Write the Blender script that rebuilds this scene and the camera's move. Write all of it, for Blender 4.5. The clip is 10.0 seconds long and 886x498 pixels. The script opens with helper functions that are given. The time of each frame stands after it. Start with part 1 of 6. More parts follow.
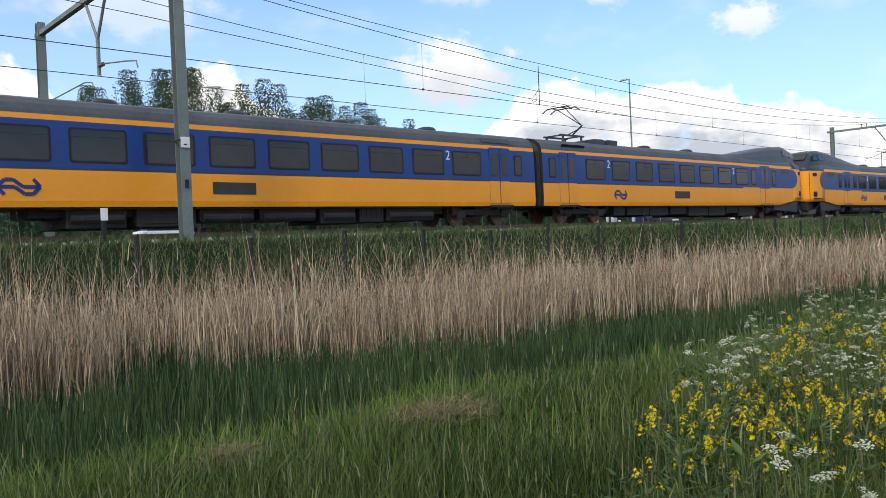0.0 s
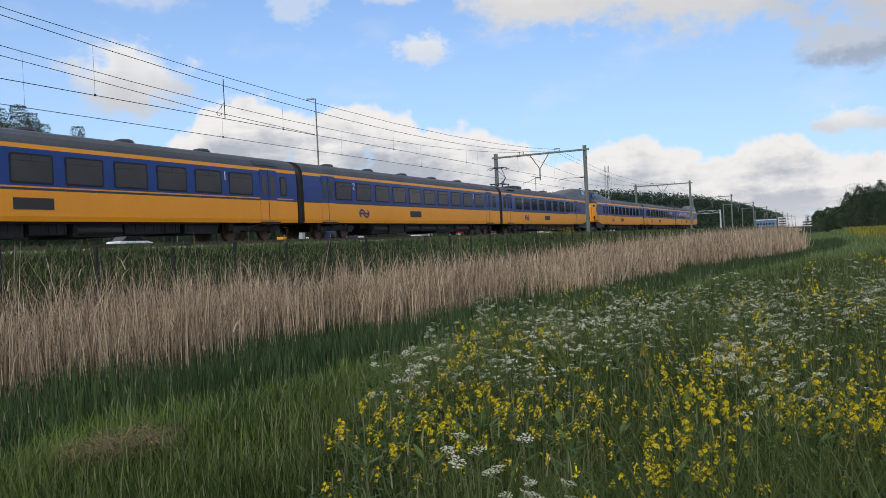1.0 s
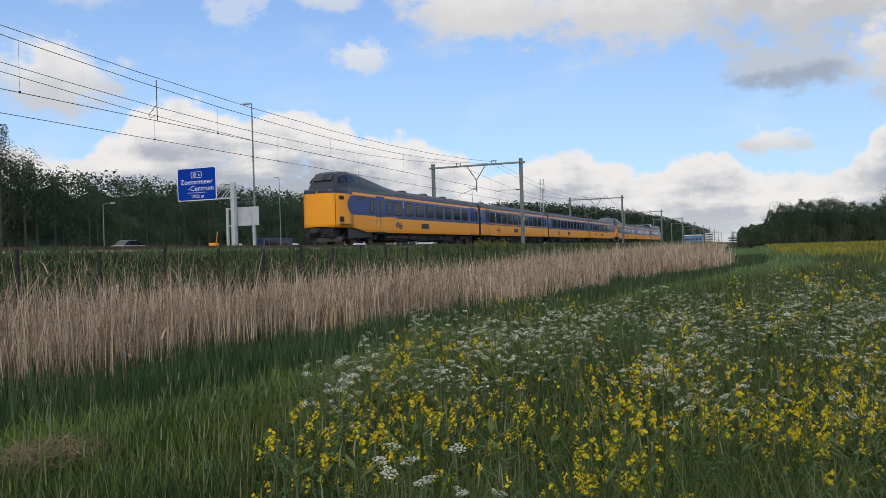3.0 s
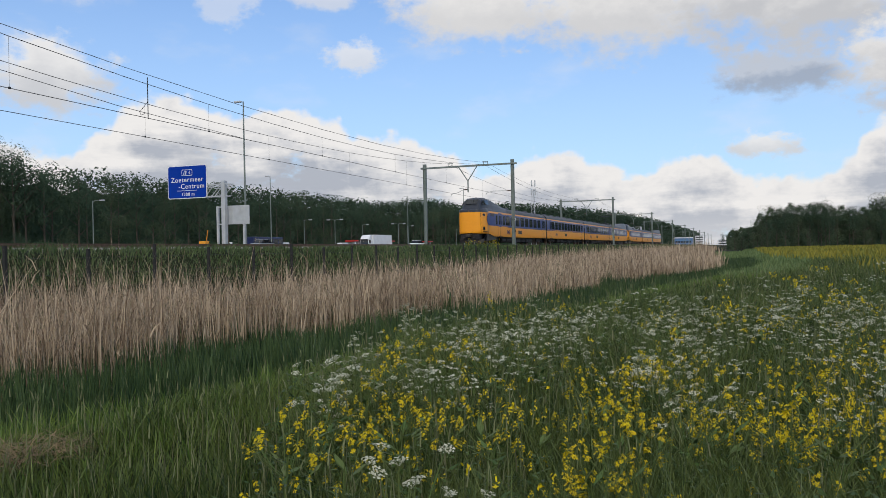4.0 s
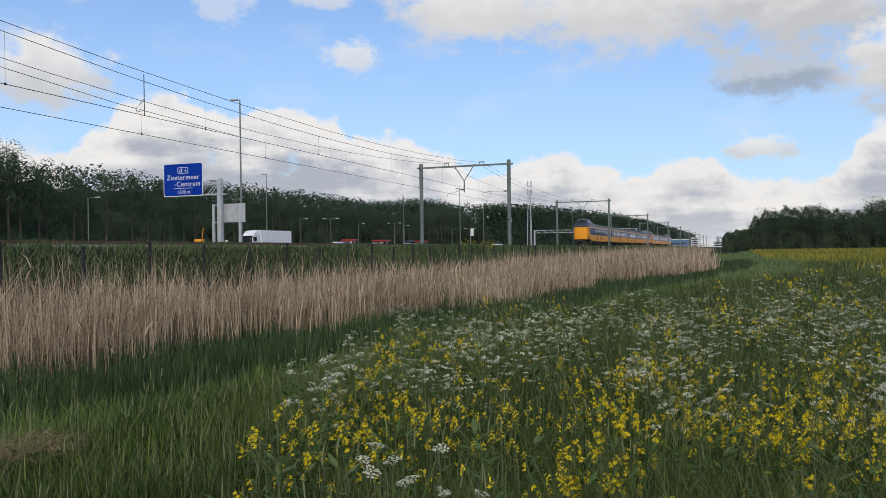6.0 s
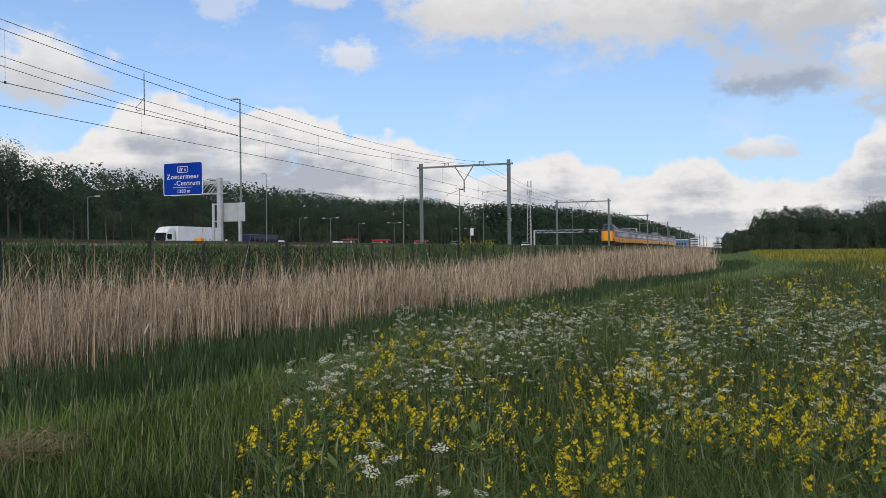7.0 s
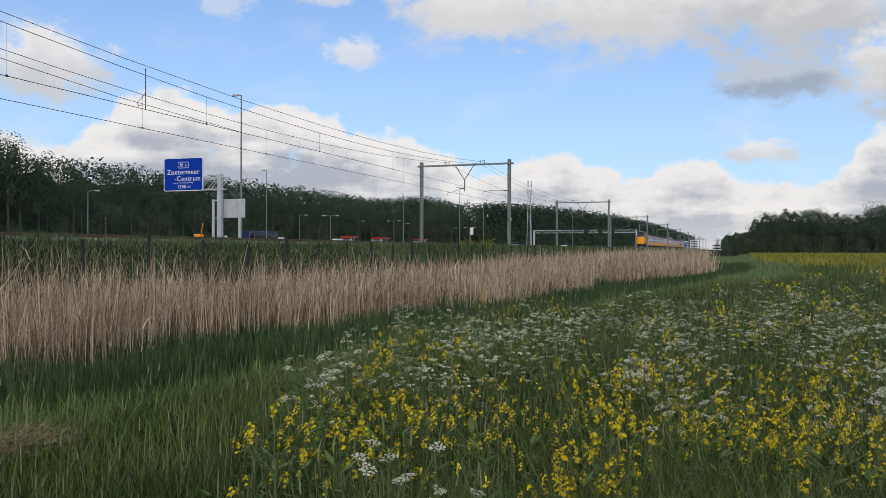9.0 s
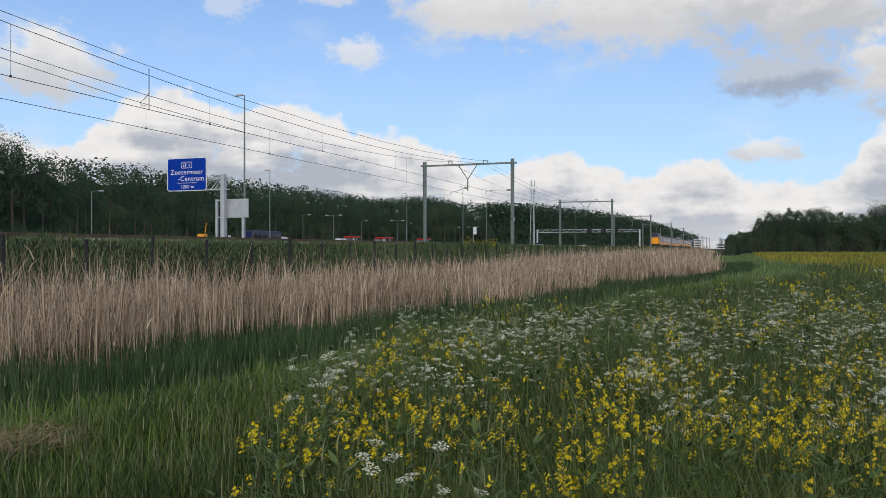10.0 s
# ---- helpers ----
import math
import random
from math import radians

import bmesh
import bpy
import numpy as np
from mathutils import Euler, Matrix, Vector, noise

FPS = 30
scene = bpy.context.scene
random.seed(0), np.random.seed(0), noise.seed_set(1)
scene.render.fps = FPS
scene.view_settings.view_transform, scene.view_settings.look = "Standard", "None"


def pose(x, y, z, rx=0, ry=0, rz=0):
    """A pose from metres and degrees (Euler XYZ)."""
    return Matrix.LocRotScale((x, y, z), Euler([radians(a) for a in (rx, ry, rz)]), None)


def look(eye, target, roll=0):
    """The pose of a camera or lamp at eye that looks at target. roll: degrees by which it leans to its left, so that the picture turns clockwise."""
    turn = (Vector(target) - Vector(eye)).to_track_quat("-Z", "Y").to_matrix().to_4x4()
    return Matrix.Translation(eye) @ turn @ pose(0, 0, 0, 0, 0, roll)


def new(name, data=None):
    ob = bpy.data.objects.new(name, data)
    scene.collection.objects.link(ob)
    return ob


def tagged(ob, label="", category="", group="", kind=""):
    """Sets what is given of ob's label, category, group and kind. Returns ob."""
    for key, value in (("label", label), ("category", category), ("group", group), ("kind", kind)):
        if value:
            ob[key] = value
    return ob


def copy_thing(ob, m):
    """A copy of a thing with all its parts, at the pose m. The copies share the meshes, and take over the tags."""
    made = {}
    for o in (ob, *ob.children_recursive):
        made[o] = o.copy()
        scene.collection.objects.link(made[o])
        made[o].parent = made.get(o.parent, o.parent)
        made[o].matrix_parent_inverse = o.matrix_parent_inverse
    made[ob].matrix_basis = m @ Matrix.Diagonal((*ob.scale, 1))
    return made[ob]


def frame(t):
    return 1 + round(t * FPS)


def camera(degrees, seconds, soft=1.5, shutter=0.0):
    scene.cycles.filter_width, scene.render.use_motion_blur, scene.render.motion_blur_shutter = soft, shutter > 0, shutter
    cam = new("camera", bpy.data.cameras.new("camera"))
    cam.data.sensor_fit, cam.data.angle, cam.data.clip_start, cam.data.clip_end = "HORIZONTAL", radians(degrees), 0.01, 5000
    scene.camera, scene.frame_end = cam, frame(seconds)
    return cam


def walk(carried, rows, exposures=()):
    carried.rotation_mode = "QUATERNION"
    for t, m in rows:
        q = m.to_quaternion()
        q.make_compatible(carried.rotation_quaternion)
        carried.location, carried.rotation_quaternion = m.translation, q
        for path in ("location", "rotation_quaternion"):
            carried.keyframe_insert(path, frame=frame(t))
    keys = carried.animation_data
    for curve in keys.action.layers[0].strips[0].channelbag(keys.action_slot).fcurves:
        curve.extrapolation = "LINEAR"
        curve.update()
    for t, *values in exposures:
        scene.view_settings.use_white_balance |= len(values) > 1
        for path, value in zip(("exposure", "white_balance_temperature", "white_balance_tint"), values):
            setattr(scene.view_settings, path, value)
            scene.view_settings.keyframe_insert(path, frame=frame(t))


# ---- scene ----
# ---- camera: held at eye height on the meadow, panning to the right ----
EYE = (0.0, 0.0, 1.65)
cam = camera(57.9, 10.0, soft=0.65)
PAN = [  # seconds, yaw, pitch, roll
    (0.0, 47.58, -0.55, 2.44), (0.1, 44.15, -0.62, 2.45), (0.2, 41.13, -0.62, 2.57), (0.3, 38.30, -0.64, 2.70),
    (0.4, 35.61, -0.65, 2.73), (0.5, 33.11, -0.66, 2.78), (0.6, 30.77, -0.62, 2.87), (0.7, 28.67, -0.60, 2.90),
    (1.0, 25.52, -0.35, 2.77), (1.5, 23.71, -0.03, 2.69), (2.0, 22.50, 0.08, 2.39), (2.5, 21.55, 0.19, 2.08),
    (3.0, 20.93, 0.16, 1.74), (4.5, 20.09, 0.18, 1.06), (5.0, 19.98, 0.18, 0.90), (5.5, 19.97, 0.16, 0.83),
    (7.0, 19.95, 0.13, 0.65), (7.5, 19.94, 0.13, 0.52), (8.0, 19.92, 0.07, 0.31), (8.5, 19.92, 0.05, 0.04),
    (9.0, 19.92, 0.05, -0.08), (9.5, 19.94, 0.06, -0.12), (10.0, 20.15, 0.02, 0.0)]
walk(cam, [(t, pose(*EYE, 90 + p, r, y)) for t, y, p, r in PAN],
     exposures=[(0.0, 0.44), (0.5, 0.24), (1.0, 0.04), (2.0, 0.0), (10.0, 0.0)])

# ---- sky and sun ----
SUN_AZ, SUN_EL = 158.0, 38.0      # compass from +y, clockwise


def build_sky():
    w = bpy.data.worlds.new("sky")
    scene.world = w
    w.use_nodes = True
    nt = w.node_tree
    nt.nodes.clear()
    N, L = nt.nodes.new, nt.links.new

    def math_node(op, a, b=None, c=None, clamp=False):
        n = N("ShaderNodeMath")
        n.operation, n.use_clamp = op, clamp
        for i, v in enumerate((a, b, c)):
            if v is None:
                continue
            if isinstance(v, (int, float)):
                n.inputs[i].default_value = v
            else:
                L(v, n.inputs[i])
        return n.outputs[0]

    sky = N("ShaderNodeTexSky")
    sky.sky_type, sky.sun_disc = "NISHITA", False
    sky.sun_elevation, sky.sun_rotation = radians(SUN_EL), radians(SUN_AZ)
    sky.air_density, sky.dust_density, sky.ozone_density = 1.0, 0.35, 1.6
    tc = N("ShaderNodeTexCoord")
    sep = N("ShaderNodeSeparateXYZ")
    L(tc.outputs["Generated"], sep.inputs[0])
    x, y, z = sep.outputs
    az = math_node("MULTIPLY", math_node("ARCTAN2", math_node("MULTIPLY", x, -1.0), y), 57.2958)
    el = math_node("MULTIPLY", math_node("ARCSINE", z), 57.2958)

    uv = N("ShaderNodeCombineXYZ")
    L(az, uv.inputs[0])
    L(el, uv.inputs[1])
    uv = uv.outputs[0]

    def noise(su, sv, detail, rough, off=0.0):
        """Cloud noise from -1 to 1; su, sv: features per degree."""
        m = N("ShaderNodeVectorMath")
        m.operation = "MULTIPLY_ADD"
        m.inputs[1].default_value, m.inputs[2].default_value = (su, sv, 0), (off, off * 0.7, off)
        L(uv, m.inputs[0])
        n = N("ShaderNodeTexNoise")
        n.inputs["Scale"].default_value, n.inputs["Detail"].default_value, n.inputs["Roughness"].default_value = 1.0, detail, rough
        L(m.outputs[0], n.inputs["Vector"])
        return math_node("MULTIPLY", math_node("SUBTRACT", n.outputs["Fac"], 0.5), 2.0)

    def step(v, lo, hi):
        r = N("ShaderNodeMapRange")
        r.interpolation_type = "SMOOTHSTEP"
        r.inputs[1].default_value, r.inputs[2].default_value = lo, hi
        L(v, r.inputs[0])
        return r.outputs[0]

    def over(below, cover, shade, white, grey):
        """Lays a cloud over what is behind it: white where lit, grey towards its base."""
        t, m = N("ShaderNodeMixRGB"), N("ShaderNodeMixRGB")
        t.inputs[1].default_value, t.inputs[2].default_value = (*white, 1), (*grey, 1)
        L(shade, t.inputs[0])
        L(cover, m.inputs[0])
        L(below, m.inputs[1])
        L(t.outputs[0], m.inputs[2])
        return m.outputs[0]

    rough, soft, broad = noise(0.42, 0.60, 8.0, 0.60), noise(0.16, 0.34, 4.0, 0.55, 7.3), noise(0.30, 0.48, 6.0, 0.6, 3.1)
    # pale haze at the horizon
    haze = N("ShaderNodeMapRange")
    haze.inputs[1].default_value, haze.inputs[2].default_value = 0.0, 24.0
    haze.inputs[3].default_value, haze.inputs[4].default_value = 0.75, 0.10
    L(el, haze.inputs[0])
    blue = N("ShaderNodeMixRGB")
    blue.blend_type = "MULTIPLY"
    blue.inputs[0].default_value = 1.0
    blue.inputs[2].default_value = SKY_TINT
    L(sky.outputs[0], blue.inputs[1])
    air = N("ShaderNodeMixRGB")
    air.inputs[2].default_value = (6.3, 7.4, 8.6, 1)
    L(haze.outputs[0], air.inputs[0])
    L(blue.outputs[0], air.inputs[1])
    colour = air.outputs[0]
    # thin veils, and broken cloud over the rest of the dome
    colour = over(colour, math_node("MULTIPLY", step(soft, 0.0, 0.7), 0.30), step(soft, 2.0, 3.0), (8.1, 8.0, 7.9), (6, 6, 6))
    away = math_node("MAXIMUM", step(el, 20.0, 27.0), step(math_node("ABSOLUTE", az), 85.0, 110.0))
    dome = noise(0.09, 0.13, 7.0, 0.57, 1.7)
    colour = over(colour, math_node("MULTIPLY", away, step(dome, -0.12, 0.12)), step(dome, 0.05, 0.55), (8.3, 8.2, 8.1), (4.6, 4.8, 5.3))
    # single clouds
    for u, v, su, sv, solid, dark in CLOUDS:
        m, ln = N("ShaderNodeVectorMath"), N("ShaderNodeVectorMath")
        m.operation, ln.operation = "MULTIPLY_ADD", "LENGTH"
        m.inputs[1].default_value, m.inputs[2].default_value = (1 / su, 1 / sv, 0), (-u / su, -v / sv, 0)
        L(uv, m.inputs[0])
        L(m.outputs[0], ln.inputs[0])
        body = math_node("SUBTRACT", math_node("MULTIPLY_ADD", rough, 0.55 + 1.6 / su, math_node("MULTIPLY_ADD", broad, 1.2 / su, 1.0)), ln.outputs["Value"])
        cover = math_node("MULTIPLY", step(body, -0.05, 0.55), solid)
        below = math_node("MULTIPLY_ADD", broad, 0.75, math_node("MULTIPLY", math_node("SUBTRACT", v, el), 1 / sv))
        shade = math_node("MULTIPLY", step(math_node("MULTIPLY_ADD", rough, 0.5, below), -0.75, 0.55), dark)
        if dark > 1:                                       # a shred of cloud in the others' shade
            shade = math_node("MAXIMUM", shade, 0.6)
        colour = over(colour, cover, shade, (8.5, 8.35, 8.2), (3.5, 3.75, 4.3))
    # the long bank of cumulus over the horizon, its upper edge from azimuth to azimuth
    edge = N("ShaderNodeFloatCurve")
    c = edge.mapping.curves[0]
    while len(c.points) < len(BANK_TOP):
        c.points.new(0.5, 0.5)
    for p, (a, e) in zip(c.points, BANK_TOP):
        p.location = ((a + 20.0) / 110.0, e / 20.0)
        p.handle_type = "AUTO"
    edge.mapping.update()
    L(math_node("MULTIPLY", math_node("ADD", az, 20.0), 1 / 110.0, clamp=True), edge.inputs["Value"])
    puff = N("ShaderNodeTexVoronoi")
    puff.feature = "SMOOTH_F1"
    puff.inputs["Scale"].default_value, puff.inputs["Smoothness"].default_value, puff.inputs["Detail"].default_value = 0.55, 0.35, 2.0
    L(uv, puff.inputs["Vector"])
    top = math_node("MULTIPLY", edge.outputs[0], 20.0)
    top = math_node("ADD", top, math_node("MULTIPLY", math_node("SUBTRACT", 0.42, puff.outputs["Distance"]), 1.1))
    deep = math_node("SUBTRACT", math_node("MULTIPLY_ADD", rough, 0.9, top), el)
    cover = step(deep, -0.25, 0.55)
    # ragged windows of sky in its lower half
    hole = math_node("MULTIPLY", step(broad, 0.18, 0.5), step(deep, 1.6, 3.4))
    cover = math_node("MULTIPLY", cover, math_node("MULTIPLY_ADD", hole, -0.65, 1.0))
    shade = step(math_node("MULTIPLY_ADD", broad, 3.2, math_node("MULTIPLY_ADD", rough, 2.0, math_node("MULTIPLY_ADD", soft, 1.5, deep))), 0.3, 5.2)
    strata = noise(0.13, 0.85, 5.0, 0.55, 5.9)          # flat bases, one row behind the other
    shade = math_node("ADD", shade, math_node("MULTIPLY", math_node("MULTIPLY", strata, 1.1), step(deep, 0.8, 2.4)), clamp=True)
    shade = math_node("MULTIPLY", shade, math_node("MULTIPLY_ADD", step(el, 0.0, 3.5), 0.35, 0.65))
    colour = over(colour, cover, shade, (8.6, 8.4, 8.25), (4.4, 4.7, 5.35))
    bg = N("ShaderNodeBackground")
    bg.inputs["Strength"].default_value = 0.10
    L(colour, bg.inputs[0])
    out = N("ShaderNodeOutputWorld")
    L(bg.outputs[0], out.inputs[0])


SKY_TINT = (0.66, 1.13, 1.62, 1)
# azimuth (left of the track) and elevation of the bank's upper edge, degrees
BANK_TOP = [(-20, 8), (-9.5, 8.5), (-7, 6.3), (-5, 5.0), (-1.4, 5.2), (0.5, 5.9), (2.6, 7.0), (4.4, 6.8), (6.2, 5.6), (9, 6.5), (12, 7.5), (14.5, 7.0), (16, 6.0),
            (19.3, 7.1), (22.5, 8.5), (25.4, 8.8), (28.2, 9.9), (31.5, 10.7), (35, 10.3), (38.8, 11.3), (41, 10.7), (43.5, 8.7), (45.5, 7.4), (50, 8), (56, 9),
            (60, 10.5), (63.5, 13.2), (67, 10.5), (71, 9), (74, 12), (78, 13), (90, 10)]
CLOUDS = [  # azimuth, elevation, half sizes, solidity, darkness of the base
    (46.3, 11.6, 4.4, 3.0, 0.95, 0.5), (26.4, 13.6, 2.3, 1.35, 0.75, 0.2), (35, 17.0, 2.4, 1.4, 0.45, 0.1), (45.5, 17.4, 4.0, 1.2, 0.4, 0.1),
    (5, 20.5, 22, 4.6, 1.0, 0.4), (17.5, 17.4, 7.5, 3.6, 1.0, 0.35), (7, 16.8, 9.0, 4.2, 1.0, 0.42), (-5, 16.6, 11.0, 5.0, 1.0, 0.6), (-2.6, 11.4, 4.8, 2.0, 0.8, 1.1),
    (-10.2, 11.0, 4.2, 3.8, 1.0, 0.6), (-1.7, 6.6, 2.4, 1.1, 0.9, 0.4), (28.5, 17.6, 3.2, 0.9, 0.6, 0.2), (68, 16, 6, 2.2, 0.5, 0.2)]
build_sky()

sun = new("sun", bpy.data.lights.new("sun", "SUN"))
sun.data.energy, sun.data.angle, sun.data.color = 1.8, radians(10), (1.0, 0.94, 0.85)
_a, _e = radians(SUN_AZ), radians(SUN_EL)
sun.matrix_world = look((math.sin(_a) * math.cos(_e) * 50, math.cos(_a) * math.cos(_e) * 50, math.sin(_e) * 50), (0, 0, 0))

# ---- materials ----


def mat(name, col, rough=0.6, metal=0.0, col2=None, scale=3.0, fine=40.0, bump=0.0, island=0.0, spec=0.5, trans=0.0, stretch=None):
    """A surface whose colour wanders between col and col2 at two scales, with fine relief; island: how far loose pieces differ."""
    m = bpy.data.materials.new(name)
    m.use_nodes = True
    nt = m.node_tree
    N, L = nt.nodes.new, nt.links.new
    b = nt.nodes["Principled BSDF"]
    b.inputs["Roughness"].default_value, b.inputs["Metallic"].default_value = rough, metal
    b.inputs["Specular IOR Level"].default_value = spec
    col2 = col2 or tuple(c * 0.8 for c in col)
    tc = N("ShaderNodeTexCoord")
    src = tc.outputs["Object"]
    if stretch:
        mp = N("ShaderNodeMapping")
        mp.inputs["Scale"].default_value = stretch
        L(src, mp.inputs[0])
        src = mp.outputs[0]
    n1, n2 = N("ShaderNodeTexNoise"), N("ShaderNodeTexNoise")
    n1.inputs["Scale"].default_value, n2.inputs["Scale"].default_value = scale, fine
    n1.inputs["Detail"].default_value, n2.inputs["Detail"].default_value = 4.0, 3.0
    L(src, n1.inputs["Vector"])
    L(src, n2.inputs["Vector"])
    ad = N("ShaderNodeMath")
    ad.operation = "MULTIPLY_ADD"
    L(n2.outputs["Fac"], ad.inputs[0])
    ad.inputs[1].default_value = 0.5
    L(n1.outputs["Fac"], ad.inputs[2])
    mr = N("ShaderNodeMapRange")
    mr.inputs[1].default_value, mr.inputs[2].default_value = 0.5, 1.0
    L(ad.outputs[0], mr.inputs[0])
    fac = mr.outputs[0]
    if island:
        g = N("ShaderNodeNewGeometry")
        i1 = N("ShaderNodeMath")
        i1.operation, i1.use_clamp = "MULTIPLY_ADD", True
        L(g.outputs["Random Per Island"], i1.inputs[0])
        i1.inputs[1].default_value = island
        i2 = N("ShaderNodeMath")
        i2.operation = "MULTIPLY_ADD"
        L(fac, i2.inputs[0])
        i2.inputs[1].default_value, i2.inputs[2].default_value = 1.0 - island * 0.5, -island * 0.25
        L(i2.outputs[0], i1.inputs[2])
        fac = i1.outputs[0]
    mx = N("ShaderNodeMixRGB")
    mx.inputs[1].default_value, mx.inputs[2].default_value = (*col, 1), (*col2, 1)
    L(fac, mx.inputs[0])
    L(mx.outputs[0], b.inputs["Base Color"])
    if bump:
        bp = N("ShaderNodeBump")
        bp.inputs["Strength"].default_value, bp.inputs["Distance"].default_value = bump, 0.02
        L(n2.outputs["Fac"], bp.inputs["Height"])
        L(bp.outputs[0], b.inputs["Normal"])
    if trans:
        t = N("ShaderNodeBsdfTranslucent")
        L(mx.outputs[0], t.inputs[0])
        ms = N("ShaderNodeMixShader")
        ms.inputs[0].default_value = trans
        L(b.outputs[0], ms.inputs[1])
        L(t.outputs[0], ms.inputs[2])
        L(ms.outputs[0], nt.nodes["Material Output"].inputs["Surface"])
    return m


M = {}
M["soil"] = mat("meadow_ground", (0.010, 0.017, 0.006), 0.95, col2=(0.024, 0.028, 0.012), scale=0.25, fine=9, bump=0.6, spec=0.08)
M["grass"] = mat("meadow_grass", (0.010, 0.032, 0.006), 0.5, col2=(0.135, 0.172, 0.046), scale=0.35, fine=3, island=0.8, spec=0.3, trans=0.25)
M["fresh"] = mat("fresh_bank_grass", (0.045, 0.1, 0.014), 0.5, col2=(0.18, 0.245, 0.055), scale=0.35, fine=3, island=0.8, spec=0.3, trans=0.3)
M["bank_grass"] = mat("bank_grass", (0.035, 0.07, 0.022), 0.6, col2=(0.11, 0.145, 0.055), scale=0.3, fine=2, island=0.7, spec=0.25, trans=0.2)
M["far_grass"] = mat("distant_meadow_grass", (0.08, 0.14, 0.05), 0.6, col2=(0.18, 0.235, 0.09), scale=0.15, fine=1.2, island=0.5, spec=0.25, trans=0.2)
M["sedge"] = mat("young_reed", (0.012, 0.036, 0.013), 0.5, col2=(0.085, 0.13, 0.045), scale=0.5, fine=3, island=0.7, spec=0.3, trans=0.25)
M["straw"] = mat("dry_reed", (0.62, 0.49, 0.345), 0.7, col2=(0.13, 0.088, 0.056), scale=0.3, fine=2, island=1.0, spec=0.2, trans=0.15)
M["seed"] = mat("grass_seed_head", (0.22, 0.24, 0.12), 0.7, col2=(0.13, 0.13, 0.07), scale=0.5, fine=3, island=0.9, spec=0.2, trans=0.2)
M["herb"] = mat("herb_leaf", (0.018, 0.045, 0.012), 0.55, col2=(0.07, 0.12, 0.03), scale=0.6, fine=4, island=0.8, spec=0.3, trans=0.25)
M["hay"] = mat("dead_grass", (0.25, 0.18, 0.095), 0.8, col2=(0.14, 0.1, 0.055), island=0.9, spec=0.2)
M["water"] = mat("ditch_water", (0.02, 0.025, 0.015), 0.06, col2=(0.04, 0.05, 0.02), scale=0.8, fine=6, bump=0.05)
M["yellow_petal"] = mat("yellow_petal", (0.72, 0.60, 0.012), 0.6, col2=(0.60, 0.44, 0.01), island=0.8, spec=0.2, trans=0.3)
M["white_petal"] = mat("white_petal", (0.62, 0.62, 0.5), 0.7, col2=(0.4, 0.42, 0.3), island=0.8, spec=0.2, trans=0.3)
M["stem"] = mat("flower_stem", (0.07, 0.13, 0.03), 0.6, col2=(0.13, 0.15, 0.05), island=0.6, spec=0.3, trans=0.15)
M["train_yellow"] = mat("yellow_train_paint", (0.86, 0.335, 0.012), 0.35, col2=(0.78, 0.30, 0.012), scale=0.6, fine=7, spec=0.5)
M["train_blue"] = mat("blue_train_paint", (0.008, 0.042, 0.22), 0.3, col2=(0.011, 0.044, 0.19), scale=0.6, fine=7, spec=0.4)
M["train_roof"] = mat("sooty_roof_paint", (0.075, 0.082, 0.094), 0.6, col2=(0.04, 0.044, 0.052), scale=0.8, fine=8, bump=0.1)
M["cab_dark"] = mat("dark_cab_paint", (0.03, 0.036, 0.048), 0.4, col2=(0.022, 0.026, 0.034), scale=1, fine=9)
M["black"] = mat("black_rubber", (0.012, 0.012, 0.014), 0.7, scale=3, fine=30)
# near black: shade below the coach floors is put into this colour
M["under"] = mat("dark_underframe", (0.008, 0.008, 0.010), 0.8, col2=(0.02, 0.018, 0.017), scale=2, fine=20, bump=0.3)
M["train_glass"] = mat("tinted_train_glass", (0.012, 0.018, 0.028), 0.07, col2=(0.02, 0.026, 0.034), scale=0.7, fine=2, spec=0.4)
M["white_paint"] = mat("white_paint", (0.78, 0.79, 0.8), 0.4, col2=(0.68, 0.69, 0.7), scale=0.8, fine=12)
M["logo_blue"] = mat("logo_blue", (0.02, 0.03, 0.16), 0.5)
M["vent"] = mat("dark_grille", (0.04, 0.035, 0.03), 0.6, scale=4, fine=40, bump=0.3)
M["steel"] = mat("weathered_galvanised_steel", (0.22, 0.26, 0.24), 0.6, 0.35, col2=(0.15, 0.18, 0.17), scale=1.2, fine=14, bump=0.15)
M["light_steel"] = mat("galvanised_steel", (0.55, 0.57, 0.58), 0.5, 0.3, col2=(0.42, 0.44, 0.45), scale=1.2, fine=14)
M["wire"] = mat("copper_wire", (0.04, 0.045, 0.045), 0.6, 0.3)
M["insulator"] = mat("brown_insulator", (0.1, 0.06, 0.045), 0.3)
M["ballast"] = mat("track_ballast", (0.2, 0.18, 0.16), 0.95, col2=(0.1, 0.09, 0.08), scale=2, fine=18, bump=1.0)
M["rail"] = mat("rusty_rail", (0.16, 0.1, 0.07), 0.5, 0.6, col2=(0.1, 0.06, 0.045), scale=4, fine=30)
M["concrete"] = mat("concrete", (0.36, 0.35, 0.33), 0.85, col2=(0.27, 0.26, 0.25), scale=1, fine=15, bump=0.3)
M["asphalt"] = mat("asphalt", (0.055, 0.055, 0.057), 0.85, col2=(0.07, 0.07, 0.07), scale=0.4, fine=12, bump=0.3)
M["sign_blue"] = mat("blue_sign_sheeting", (0.001, 0.038, 0.33), 0.6, col2=(0.001, 0.034, 0.29), scale=0.6, fine=5, spec=0.12)
